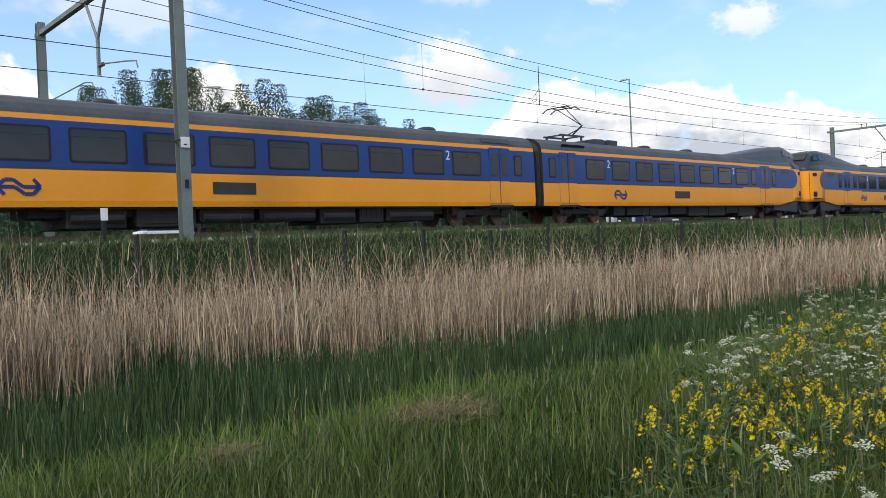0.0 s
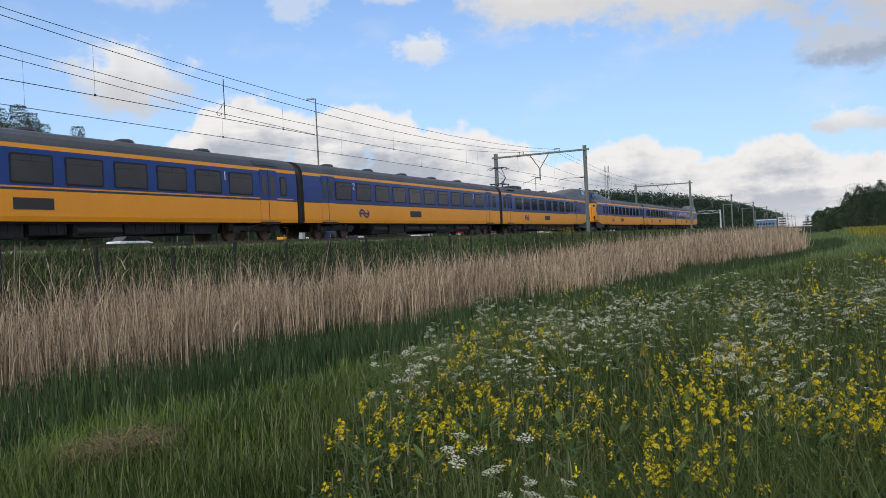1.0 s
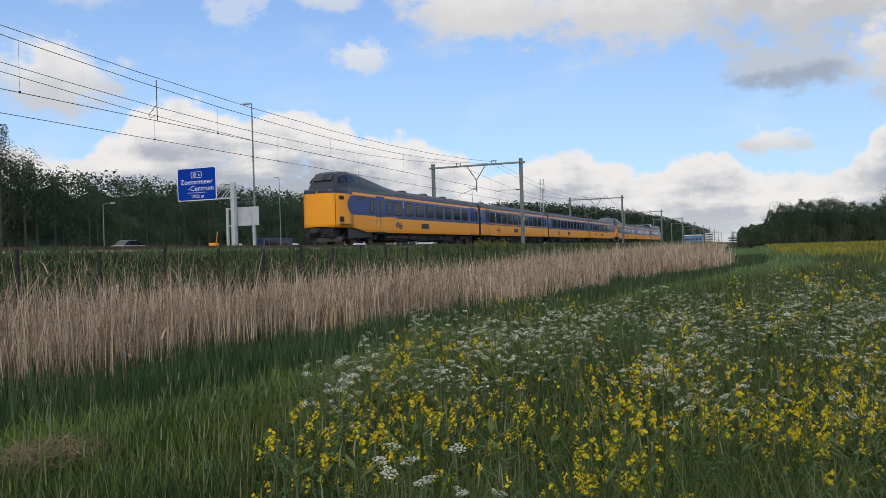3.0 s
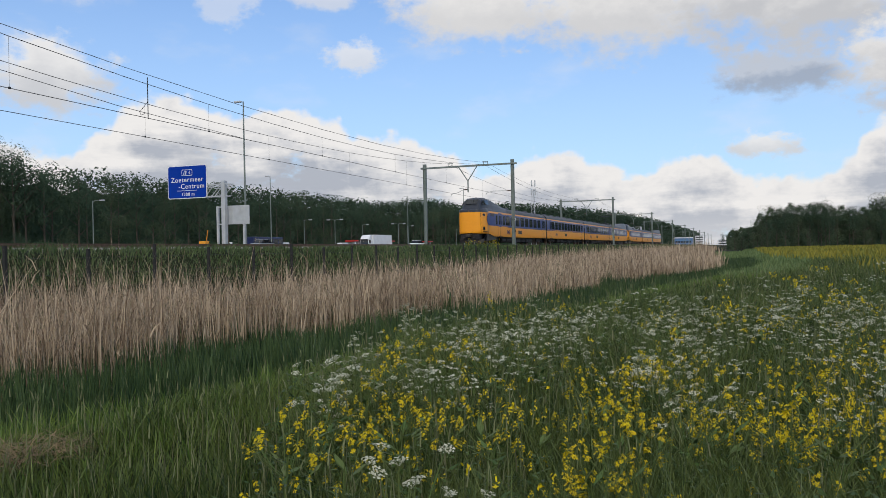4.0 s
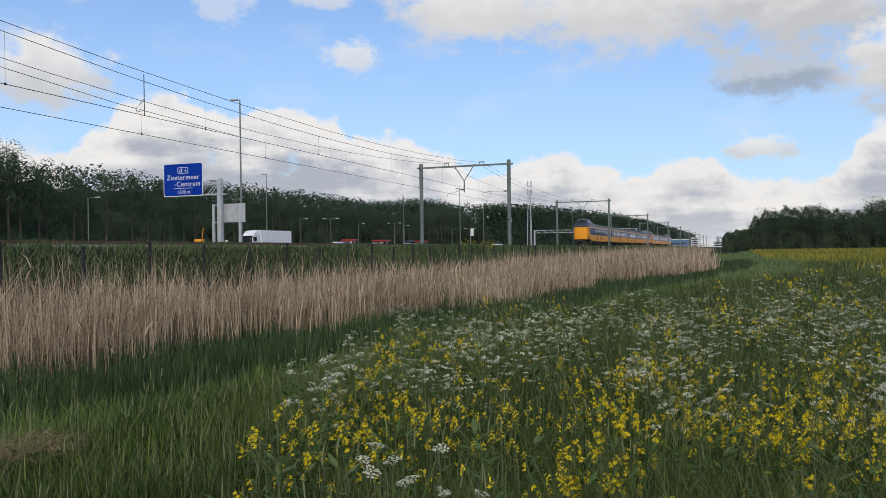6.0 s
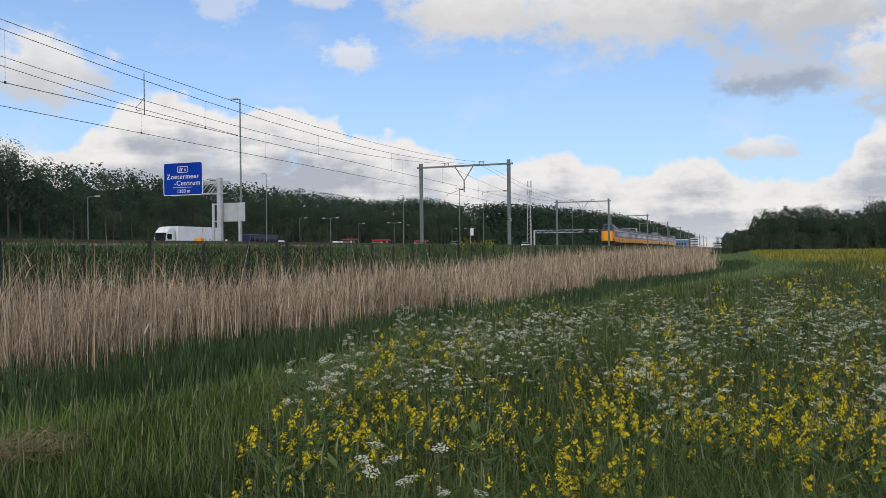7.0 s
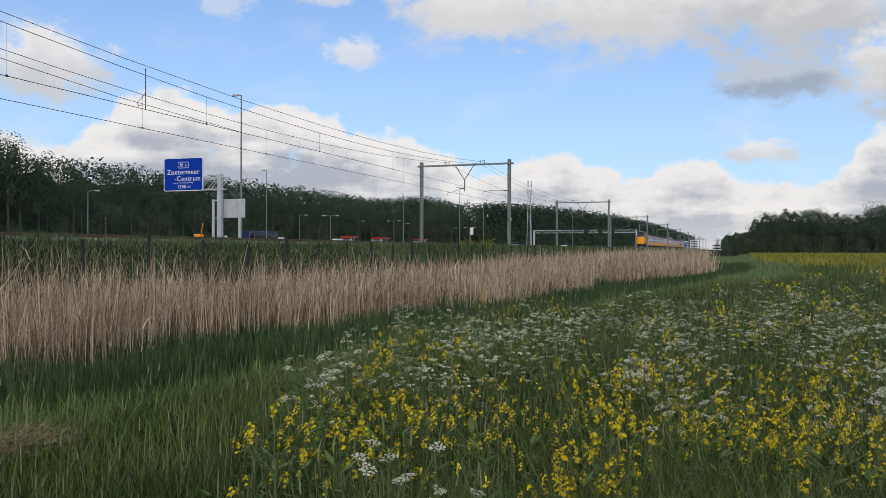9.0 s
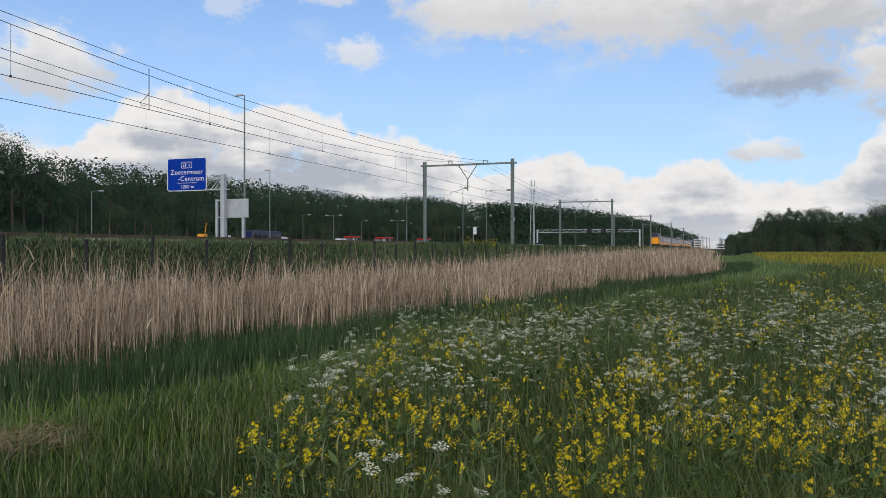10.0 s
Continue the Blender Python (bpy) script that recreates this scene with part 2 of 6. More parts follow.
M["post_wood"] = mat("dark_fence_post", (0.010, 0.011, 0.011), 0.85, col2=(0.02, 0.02, 0.018), scale=3, fine=30, bump=0.4)
M["bark"] = mat("tree_bark", (0.09, 0.075, 0.055), 0.9, col2=(0.05, 0.045, 0.035), scale=2, fine=14, bump=0.6)
# distance haze is put into both leaf colours, lighter and greyer
M["leaf"] = mat("hazed_woodland_leaves", (0.05, 0.088, 0.056), 0.85, col2=(0.078, 0.115, 0.068), scale=0.12, fine=0.7, island=0.3, spec=0.1, trans=0.35)
M["leaf2"] = mat("hazed_spring_leaves", (0.062, 0.095, 0.056), 0.85, col2=(0.095, 0.125, 0.07), scale=0.12, fine=0.7, island=0.3, spec=0.1, trans=0.35)
M["rape"] = mat("rapeseed_in_flower", (0.36, 0.29, 0.03), 0.9, col2=(0.09, 0.13, 0.03), scale=0.05, fine=0.5, island=0.6, trans=0.2)
M["car_glass"] = mat("car_glass", (0.02, 0.025, 0.03), 0.05)
M["tyre"] = mat("tyre", (0.015, 0.015, 0.016), 0.8)
M["red_paint"] = mat("red_paint", (0.5, 0.03, 0.025), 0.4)
M["orange_paint"] = mat("orange_paint", (0.85, 0.35, 0.02), 0.5)
M["navy_paint"] = mat("dark_blue_paint", (0.02, 0.03, 0.09), 0.35)
M["silver_paint"] = mat("silver_paint", (0.4, 0.42, 0.45), 0.35, 0.5)
M["blue_cladding"] = mat("blue_cladding", (0.1, 0.22, 0.42), 0.5)

# ---- mesh helpers ----


def obj(name, mesh, material, parent=None, label=""):
    if isinstance(material, str):
        material = M[material]
    if material and not mesh.materials:
        mesh.materials.append(material)
    ob = new(name, mesh)
    if parent:
        ob.parent = parent
    if label:
        tagged(ob, label)
    return ob


def part(name, bm, material, parent=None, label="", smooth=False):
    me = bpy.data.meshes.new(name)
    bm.normal_update()
    bm.to_mesh(me)
    bm.free()
    if smooth:
        me.polygons.foreach_set("use_smooth", [True] * len(me.polygons))
    return obj(name, me, material, parent, label)


def thing(name, label, category, group="", m=None):
    ob = tagged(new(name), label, category, group)
    ob.matrix_basis = m or Matrix()
    return ob


def box(bm, a, b, bevel=0.0):
    """A box from corner a to corner b, its edges bevelled."""
    c = [(p + q) / 2 for p, q in zip(a, b)]
    s = [max(abs(q - p), 1e-4) for p, q in zip(a, b)]
    r = bmesh.ops.create_cube(bm, size=1.0, matrix=Matrix.LocRotScale(c, None, s))
    if bevel:
        edges = list({e for v in r["verts"] for e in v.link_edges})
        bmesh.ops.bevel(bm, geom=edges, offset=bevel, segments=2, affect="EDGES", profile=0.6)
    return r["verts"]


def rod(bm, p, q, r1, r2=None, n=8):
    """A round bar from p to q, tapering from r1 to r2."""
    p, q = Vector(p), Vector(q)
    d = q - p
    m = Matrix.Translation((p + q) / 2) @ d.to_track_quat("Z", "Y").to_matrix().to_4x4()
    bmesh.ops.create_cone(bm, cap_ends=True, segments=n, radius1=r1, radius2=r1 if r2 is None else r2, depth=d.length, matrix=m)


def chain(bm, pts, r, n=6):
    """One continuous bent bar or wire through pts."""
    pts = [Vector(p) for p in pts]
    rings = []
    for i, p in enumerate(pts):
        d = (pts[min(i + 1, len(pts) - 1)] - pts[max(i - 1, 0)]).normalized()
        a = d.cross(Vector((0, 0, 1)) if abs(d.z) < 0.9 else Vector((0, 1, 0))).normalized()
        b = a.cross(d)
        rings.append([p + (a * math.cos(t) + b * math.sin(t)) * r for t in [6.28319 * k / n for k in range(n)]])
    loft(bm, rings)


def loft(bm, rings, close=True, caps=True, mats=None):
    """Joins rings of equal length into a skin; mats: a material index for each strip round the ring."""
    vs = [[bm.verts.new(p) for p in ring] for ring in rings]
    n = len(rings[0])
    for a, b in zip(vs, vs[1:]):
        for i in range(n if close else n - 1):
            j = (i + 1) % n
            f = bm.faces.new((a[i], a[j], b[j], b[i]))
            if mats:
                f.material_index = mats[i]
    if caps:
        bm.faces.new(vs[0][::-1])
        bm.faces.new(vs[-1])
    return vs


def mesh_np(name, verts, quads=None, tris=None):
    """A mesh from arrays, quick for very many loose pieces."""
    me = bpy.data.meshes.new(name)
    nq = 0 if quads is None else len(quads)
    ntr = 0 if tris is None else len(tris)
    me.vertices.add(len(verts))
    me.vertices.foreach_set("co", np.asarray(verts, np.float32).ravel())
    loops = np.concatenate([np.asarray(a, np.int32).ravel() for a in (quads, tris) if a is not None])
    me.loops.add(len(loops))
    me.loops.foreach_set("vertex_index", loops)
    me.polygons.add(nq + ntr)
    me.polygons.foreach_set("loop_start", np.concatenate([np.arange(nq) * 4, nq * 4 + np.arange(ntr) * 3]).astype(np.int32))
    me.update(calc_edges=True)
    return me


RNG = np.random.default_rng(7)


def blades(base, h, w, lean, bend=1.0, up=None):
    """Arrays of tapering, bending blades: base points, heights, widths, sideways reach of the tip."""
    n = len(base)
    turn, way = RNG.uniform(0, np.pi, n), RNG.uniform(0, 2 * np.pi, n)
    side = np.stack([np.cos(turn), np.sin(turn), np.zeros(n)], 1) * (w / 2)[:, None]
    off = np.stack([np.cos(way), np.sin(way), np.zeros(n)], 1) * lean[:, None]
    zed = np.zeros((n, 3))
    zed[:, 2] = h
    mid = base + zed * 0.55 + off * 0.3 * bend
    tip = base + zed + off
    v = np.stack([base - side, base + side, mid - side * 0.8, mid + side * 0.8, tip], 1).reshape(-1, 3)
    k = (np.arange(n) * 5)[:, None]
    return v, k + np.array([[0, 1, 3, 2]]), k + np.array([[2, 3, 4]])


def join_np(*sets):
    vs, qs, ts, o = [], [], [], 0
    for v, q, t in sets:
        vs.append(v)
        qs.append(q + o)
        ts.append(t + o)
        o += len(v)
    return np.concatenate(vs), np.concatenate(qs), np.concatenate(ts)


# ---- the lie of the land ----
RAIL = 2.25                        # top of rail above the meadow
NEAR_TRACK, FAR_TRACK = -24.6, -28.5
ROAD = 2.4
BANK_Y, BANK_X = [-300, 2, 8, 12.5, 16, 48, 60, 100, 300], [-6.7, -6.4, -6.1, -5.6, -5.1, 0.4, 2.0, 3.2, 1.0]
REED_Y, REED_X = [-300, 3, 8, 12, 18, 23, 35, 60, 200, 900], [-12.0, -11.6, -10.8, -10.0, -9.3, -7.8, -6.3, -1.7, -9, -14]


def bank_x(y):
    return np.interp(y, BANK_Y, BANK_X)


def reed_x(y):
    return np.minimum(np.interp(y, REED_Y, REED_X), bank_x(y) - 0.5)


def bumps(x, y):
    return 0.05 * np.sin(x * 0.9 + 1.3 * np.sin(y * 0.37)) * np.sin(y * 0.7 + x * 0.21) + 0.03 * np.sin(x * 2.3 + y * 1.7)


def ground_z(x, y):
    x, y = np.asarray(x, float), np.asarray(y, float)
    b, r = bank_x(y), reed_x(y)
    d = b - x                                              # metres past the brink of the ditch
    ditch = np.interp(d, [-1.2, 0.0, 0.8, 3.0], [0.0, -0.08, -0.55, -0.6])
    past = np.interp(r - x, [-0.5, 1.5, 5.0], [0.0, 0.35, 0.5])
    z = np.where(d > -1.2, ditch + past, 0.0)
    rise = np.interp(-x, [15.5, 17.2, 20.2, 21.2, 21.8, 32.0, 36.0, 46.0, 50.0], [-9, 0.55, 1.85, 1.95, 1.85, 1.85, 1.5, 1.7, ROAD - 0.06])
    t = np.clip((-x - 15.5) / 1.7, 0, 1)
    z = np.where(x < -17.2, rise, z * (1 - t) + 0.55 * t)
    calm = np.clip((45 + x) / 5, 0, 1)
    return z + bumps(x, y) * calm * np.clip(1.5 - abs(-26.5 - x) / 5 < 0, 0, 1)


def grid(xs, ys, fz):
    X, Y = np.meshgrid(xs, ys)
    v = np.stack([X, Y, fz(X, Y)], -1).reshape(-1, 3)
    nx, ny = len(xs), len(ys)
    i = (np.arange(ny - 1)[:, None] * nx + np.arange(nx - 1)[None, :]).ravel()
    return v, np.stack([i, i + 1, i + nx + 1, i + nx], 1)


def build_ground():
    xs = np.unique(np.concatenate([np.linspace(-4000, -140, 12), np.linspace(-140, -50, 19), np.linspace(-50, -32, 10), np.linspace(-32, 12, 111),
                                   np.linspace(12, 60, 49), np.linspace(60, 4000, 14)]))
    ys = np.unique(np.concatenate([np.linspace(-2000, -60, 12), np.linspace(-60, 0, 41), np.linspace(0, 70, 141), np.linspace(70, 300, 70), np.linspace(300, 4500, 40)]))
    v, q = grid(xs, ys, ground_z)
    me = mesh_np("ground", v, q)
    me.polygons.foreach_set("use_smooth", [True] * len(me.polygons))
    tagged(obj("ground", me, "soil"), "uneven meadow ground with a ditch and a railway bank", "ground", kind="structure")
    ys = np.linspace(-60, 38, 50)
    e = np.stack([np.stack([bank_x(ys) - 0.05, ys, np.full_like(ys, -0.40)], 1), np.stack([reed_x(ys) - 1.5, ys, np.full_like(ys, -0.40)], 1)], 1).reshape(-1, 3)
    i = np.arange(len(ys) - 1) * 2
    tagged(obj("water", mesh_np("water", e, np.stack([i, i + 2, i + 3, i + 1], 1)), "water"), "still dark ditch water between grass bank and reeds", "ditch water", kind="structure")


def wedge(n, r0, r1, power, a0=-14.0, a1=81.0):
    """Points of the meadow in front of the standing place, thinning with distance."""
    u = RNG.random(n)
    r = (r0 ** power + u * (r1 ** power - r0 ** power)) ** (1 / power)
    a = np.radians(RNG.uniform(a0, a1, n))
    return -np.sin(a) * r, np.cos(a) * r, r


def clumpy(x, y, s):
    return 0.5 + 0.5 * np.sin(x * 1.7 * s + 2.1 * np.sin(y * 1.1 * s)) * np.sin(y * 1.3 * s + 1.7 * np.sin(x * 0.9 * s + 0.5))


FLOWER_Y, FLOWER_X = [0, 3.4, 4.2, 5.5, 6.9, 9.4, 12.8, 15.3, 18.8, 36, 64, 300], [-1.6, -2.1, -2.6, -3.2, -3.9, -4.3, -4.8, -3.9, -2.3, 1.9, 4.6, 2.5]


def flower_x(y):
    return np.interp(y, FLOWER_Y, FLOWER_X)


def build_grass():
    sets = []
    x, y, r = wedge(235000, 1.6, 70, 0.62)
    keep = x > bank_x(y) - 0.15
    x, y, r = x[keep], y[keep], r[keep]
    tall = np.clip((x - flower_x(y)) / 1.0 + 0.3, 0, 1)
    h = (0.22 + 0.24 * clumpy(x, y, 1.1) + 0.34 * tall) * RNG.uniform(0.55, 1.2, len(x))
    near_brink = np.clip((x - bank_x(y)) / 1.0, 0.3, 1)
    for cx, cy, rad in ((-5.0, 4.5, 0.5), (-5.6, 2.8, 0.3)):
        near_brink = np.where(np.hypot(x - cx, (y - cy) / 1.4) < rad, near_brink * 0.5, near_brink)
    h = h * near_brink
    w = np.clip(0.0024 + 0.0010 * r, 0.004, 0.05) * RNG.uniform(0.6, 1.4, len(x))
    b = np.stack([x, y, ground_z(x, y) - 0.02], 1)
    v, q, t = blades(b, h, w, h * RNG.uniform(0.1, 0.75, len(x)))
    tagged(obj("meadow_grass", mesh_np("meadow_grass", v, q, t), "grass"), "long green meadow grass, dense and wind-bent", "grass", kind="stuff")
    # brighter young grass along the brink of the ditch
    n = 30000
    y = -2 + 52 * RNG.random(n) ** 1.7
    x = bank_x(y) - 0.2 + 3.4 * RNG.random(n) ** 1.5
    r = np.hypot(x, y)
    h = RNG.uniform(0.15, 0.42, n) * (0.6 + 0.5 * clumpy(x, y, 1.3))
    v, q, t = blades(np.stack([x, y, ground_z(x, y) - 0.02], 1), h, (0.004 + 0.0011 * r) * RNG.uniform(0.7, 1.3, n), h * RNG.uniform(0.1, 0.6, n))
    tagged(obj("brink_grass", mesh_np("brink_grass", v, q, t), "fresh"), "bright fresh green grass along the ditch's brink", "grass", kind="stuff")
    # stalks with pale seed heads
    x, y, r = wedge(6500, 2.2, 45, 0.8)
    keep = (x > bank_x(y) + 0.3) & ((r > 4.4) | (x < -1.0) | (RNG.random(len(x)) < 0.3))
    x, y, r = x[keep], y[keep], r[keep]
    n = len(x)
    tall = np.clip((x - flower_x(y)) / 1.0 + 0.3, 0, 1)
    h = (0.5 + 0.3 * tall) * RNG.uniform(0.7, 1.15, n)
    b = np.stack([x, y, ground_z(x, y)], 1)
    s1 = blades(b, h, np.clip(0.0025 + 0.0006 * r, 0.003, 0.02), RNG.uniform(0.02, 0.12, n))
    tip = s1[0].reshape(-1, 5, 3)[:, 4]
    s2 = blades(tip - [0, 0, 0.05], RNG.uniform(0.07, 0.13, n), np.clip(0.0045 + 0.0007 * r, 0.005, 0.02), RNG.uniform(0.0, 0.05, n))
    v, q, t = join_np(s1, s2)
    tagged(obj("seed_heads", mesh_np("seed_heads", v, q, t), "seed"), "pale flowering grass stalks standing in the meadow", "grass stalks", kind="stuff")
    # thinner grass all round the standing place
    n = 24000
    a, rr = RNG.uniform(0, 6.283, n), 26 * np.sqrt(RNG.random(n))
    x, y = np.cos(a) * rr, np.sin(a) * rr
    keep = (x > bank_x(y)) & ((y < 0.3 * rr) | (rr < 1.7)) & (rr > 0.4)
    x, y = x[keep], y[keep]
    h = RNG.uniform(0.12, 0.4, len(x)) * np.where(np.hypot(x, y) < 1.7, 0.5, 1.0)
    v, q, t = blades(np.stack([x, y, ground_z(x, y) - 0.02], 1), h, np.full(len(x), 0.014), h * 0.5)
    tagged(obj("trodden_grass", mesh_np("trodden_grass", v, q, t), "grass"), "thinner green grass around the standing place", "grass", kind="stuff")
    # broad leaves of the herbs between the blades
    x, y, r = wedge(52000, 2.4, 26, 0.8, -14, 44)
    keep = (x > flower_x(y) - 0.2) & (RNG.random(len(x)) < 0.25 + 0.9 * clumpy(x, y, 1.6))
    x, y, r = x[keep], y[keep], r[keep]
    n = len(x)
    z = 0.62 * RNG.random(n) ** 0.7
    b = np.stack([x, y, ground_z(x, y) + z], 1)
    l = (0.035 + 0.0022 * r) * RNG.uniform(0.6, 1.5, n)
    v, q, t = blades(b, l * RNG.uniform(-0.3, 0.7, n), l * 0.42, l)
    tagged(obj("herb_leaves", mesh_np("herb_leaves", v, q, t), "herb"), "small dark green leaves of the meadow herbs", "leaves", kind="stuff")
    # patches of dead, flattened grass
    for cx, cy, rad in ((-5.0, 4.5, 0.36), (-5.3, 2.7, 0.14)):
        n = int(1700 * rad)
        a, rr = RNG.uniform(0, 6.3, n), rad * np.sqrt(RNG.random(n))
        x, y = cx + np.cos(a) * rr * 0.8, cy + np.sin(a) * rr * 1.4
        b = np.stack([x, y, ground_z(x, y) + RNG.uniform(0.14, 0.26, n)], 1)
        v, q, t = blades(b, RNG.uniform(-0.04, 0.08, n), np.full(n, 0.008), RNG.uniform(0.2, 0.45, n))
        tagged(obj("dead_grass", mesh_np("dead_grass", v, q, t), "hay"), "flattened patch of dead straw-coloured grass", "dead grass", kind="stuff")
    # the railway bank and the verge
    n = 60000
    y = 2 + 160 * RNG.random(n) ** 1.7 - 12
    x = RNG.uniform(-22.0, -15.5, n)
    d = np.hypot(x, y)
    b = np.stack([x, y, ground_z(x, y) - 0.03], 1)
    h = RNG.uniform(0.12, 0.42, n) * (0.6 + 0.6 * clumpy(x, y, 0.6)) * np.where(x > -17.6, 0.3, np.where(x < -19.4, 0.9, 1.0))
    v, q, t = blades(b, h, 0.010 + 0.0010 * d * RNG.uniform(0.5, 1.2, n), h * RNG.uniform(0.2, 1.1, n))
    tagged(obj("bank_grass", mesh_np("bank_grass", v, q, t), "bank_grass"), "rough dark green grass on the railway bank", "grass", kind="stuff")
    n = 14000
    y, x = RNG.uniform(160, 420, n), RNG.uniform(-21.5, -15.5, n)
    b = np.stack([x, y, ground_z(x, y) - 0.05], 1)
    s1 = blades(b, RNG.uniform(0.25, 0.6, n), np.full(n, 0.25), RNG.uniform(0, 0.2, n))
    y, x = RNG.uniform(40, 300, n), RNG.uniform(-51, -46, n)
    b = np.stack([x, y, ground_z(x, y) - 0.05], 1)
    s2 = blades(b, RNG.uniform(0.15, 0.45, n), np.full(n, 0.12), RNG.uniform(0, 0.2, n))
    v, q, t = join_np(s1, s2)
    tagged(obj("verge_grass", mesh_np("verge_grass", v, q, t), "bank_grass"), "rough green verge grass along railway and motorway", "grass", kind="stuff")
    # far meadow to the right, past the flowers
    n = 42000
    y = 40 + 210 * RNG.random(n) ** 1.3
    x = np.where(y > 58, np.minimum(reed_x(y), bank_x(y) - 4), bank_x(y) - 4) + (RNG.random(n) ** 1.2) * (y * 0.24 + 10)
    keep = (x > reed_x(y) + 0.2)
    x, y = x[keep], y[keep]
    n = len(x)
    b = np.stack([x, y, ground_z(x, y) - 0.05], 1)
    h = RNG.uniform(0.3, 0.7, n)
    v, q, t = blades(b, h, 0.02 + 0.0014 * y, h * RNG.uniform(0.1, 0.5, n))
    tagged(obj("far_meadow_grass", mesh_np("far_meadow_grass", v, q, t), "far_grass"), "long green grass of the distant meadow", "grass", kind="stuff")
    n = 36000
    y = 33 + 245 * RNG.random(n) ** 1.3
    lo = np.interp(y, [33, 42, 60, 90, 150, 280], [5.0, 5.2, 5.6, 3.2, 3.4, 4.6])
    x = lo + RNG.random(n) * (y * 0.2 + 10)
    keep = RNG.random(n) < np.clip((0.15 + 1.1 * clumpy(x * 0.35, y * 0.22, 1.0)) * np.interp(y, [33, 60, 100], [0.1, 0.24, 0.7]), 0, 1)
    x, y = x[keep], y[keep]
    n = len(x)
    b = np.stack([x, y, ground_z(x, y) + 0.35], 1)
    h = RNG.uniform(0.3, 0.75, n)
    v, q, t = blades(b, h, 0.03 + 0.0012 * y, h * 0.3)
    tagged(obj("rapeseed", mesh_np("rapeseed", v, q, t), "rape"), "yellow rapeseed in flower across the distant field", "rapeseed", kind="stuff")


def build_reeds():
    # dry stalks of last year
    n = 78000
    y = -8 + 150 * RNG.random(n) ** 1.9
    depth = RNG.random(n) ** 1.7
    x0, x1 = reed_x(y), np.full(n, -16.6)
    x = x0 + (x1 - x0) * depth + RNG.normal(0, 0.25, n) + 0.5 * np.sin(y * 0.8) * (1 - depth)
    d = np.hypot(x, y)
    gap = clumpy(x, y, 0.55)
    keep = RNG.random(n) < np.clip(0.10 + 1.5 * gap, 0, 1) * np.interp(x, [-16.2, -14.5], [0.22, 1.0])
    x, y, d, gap, depth = (a[keep] for a in (x, y, d, gap, depth))
    n = len(x)
    patch = np.sin(y * 0.23 + 0.6) * 0.5 + 0.5
    top = np.interp(y, [0, 12, 18, 25, 45, 60], [1.40, 1.30, 1.10, 0.95, 1.1, 1.4])
    b = np.stack([x, y, ground_z(x, y) - 0.05], 1)
    tuft = 0.78 + 0.3 * clumpy(x + 9, y * 1.0, 1.5)
    h = (top + 0.25 - b[:, 2]) * np.clip(0.60 + 0.20 * RNG.gamma(1.5, 1.0, n) * RNG.uniform(0.3, 1.0, n), 0.3, 1.3) * tuft
    w = np.clip(0.0045 + 0.00085 * d, 0.009, 0.07) * RNG.uniform(0.7, 1.3, n)
    s1 = blades(b, h, w * 0.85, h * np.abs(RNG.normal(0, 0.20, n)))
    m = n // 2
    pick = RNG.integers(0, n, m)
    lb = b[pick] + np.stack([np.zeros(m), np.zeros(m), h[pick] * RNG.uniform(0.2, 0.8, m)], 1)
    s2 = blades(lb, RNG.uniform(0.1, 0.35, m), w[pick] * 1.1, RNG.uniform(0.05, 0.28, m))
    v, q, t = join_np(s1, s2)
    tagged(obj("dry_reeds", mesh_np("dry_reeds", v, q, t), "straw"), "tall dry straw-coloured reeds of last year in the ditch", "reeds", kind="stuff")
    n = 26000
    y = 120 + 330 * RNG.random(n)
    x = reed_x(y) + (-16.6 - reed_x(y)) * RNG.random(n)
    b = np.stack([x, y, ground_z(x, y) - 0.05], 1)
    v, q, t = blades(b, (1.25 - b[:, 2]) * RNG.uniform(0.8, 1.05, n), np.full(n, 0.16), RNG.uniform(0, 0.2, n))
    tagged(obj("far_reeds", mesh_np("far_reeds", v, q, t), "straw"), "distant belt of dry straw-coloured reeds", "reeds", kind="stuff")
    # young green shoots in the water and among the dry stalks
    n = 70000
    y = -6 + 110 * RNG.random(n) ** 1.8
    bx, rx = bank_x(y) - 0.25, reed_x(y) - 1.2
    u = np.where(RNG.random(n) < 0.8, 0.16 + 0.84 * RNG.random(n), 0.05 + 0.95 * RNG.random(n))
    x = bx + (rx - bx) * u
    d = np.hypot(x, y)
    b = np.stack([x, y, np.maximum(ground_z(x, y), -0.5) - 0.05], 1)
    h = np.interp(u, [0, 0.2, 0.6, 1.0], [0.55, 0.75, 0.72, 0.6]) * RNG.uniform(0.5, 1.2, n) * (0.75 + 0.4 * clumpy(x, y, 0.8))
    w = np.clip(0.008 + 0.0012 * d, 0.012, 0.07) * RNG.uniform(0.7, 1.3, n)
    s1 = blades(b, h, w, h * np.abs(RNG.normal(0.1, 0.12, n)))
    n = 26000
    y = -6 + 110 * RNG.random(n) ** 1.8
    x = reed_x(y) + (-17.0 - reed_x(y)) * RNG.random(n)
    d = np.hypot(x, y)
    b = np.stack([x, y, ground_z(x, y) - 0.05], 1)
    s2 = blades(b, RNG.uniform(0.35, 1.1, n) * np.interp(x, [-15.5, -13.0], [0.35, 1.0]), np.clip(0.005 + 0.0008 * d, 0.010, 0.05), RNG.uniform(0.02, 0.3, n))
    v, q, t = join_np(s1, s2)
    tagged(obj("young_reeds", mesh_np("young_reeds", v, q, t), "sedge"), "fresh green reed shoots standing in the ditch", "reeds", kind="stuff")


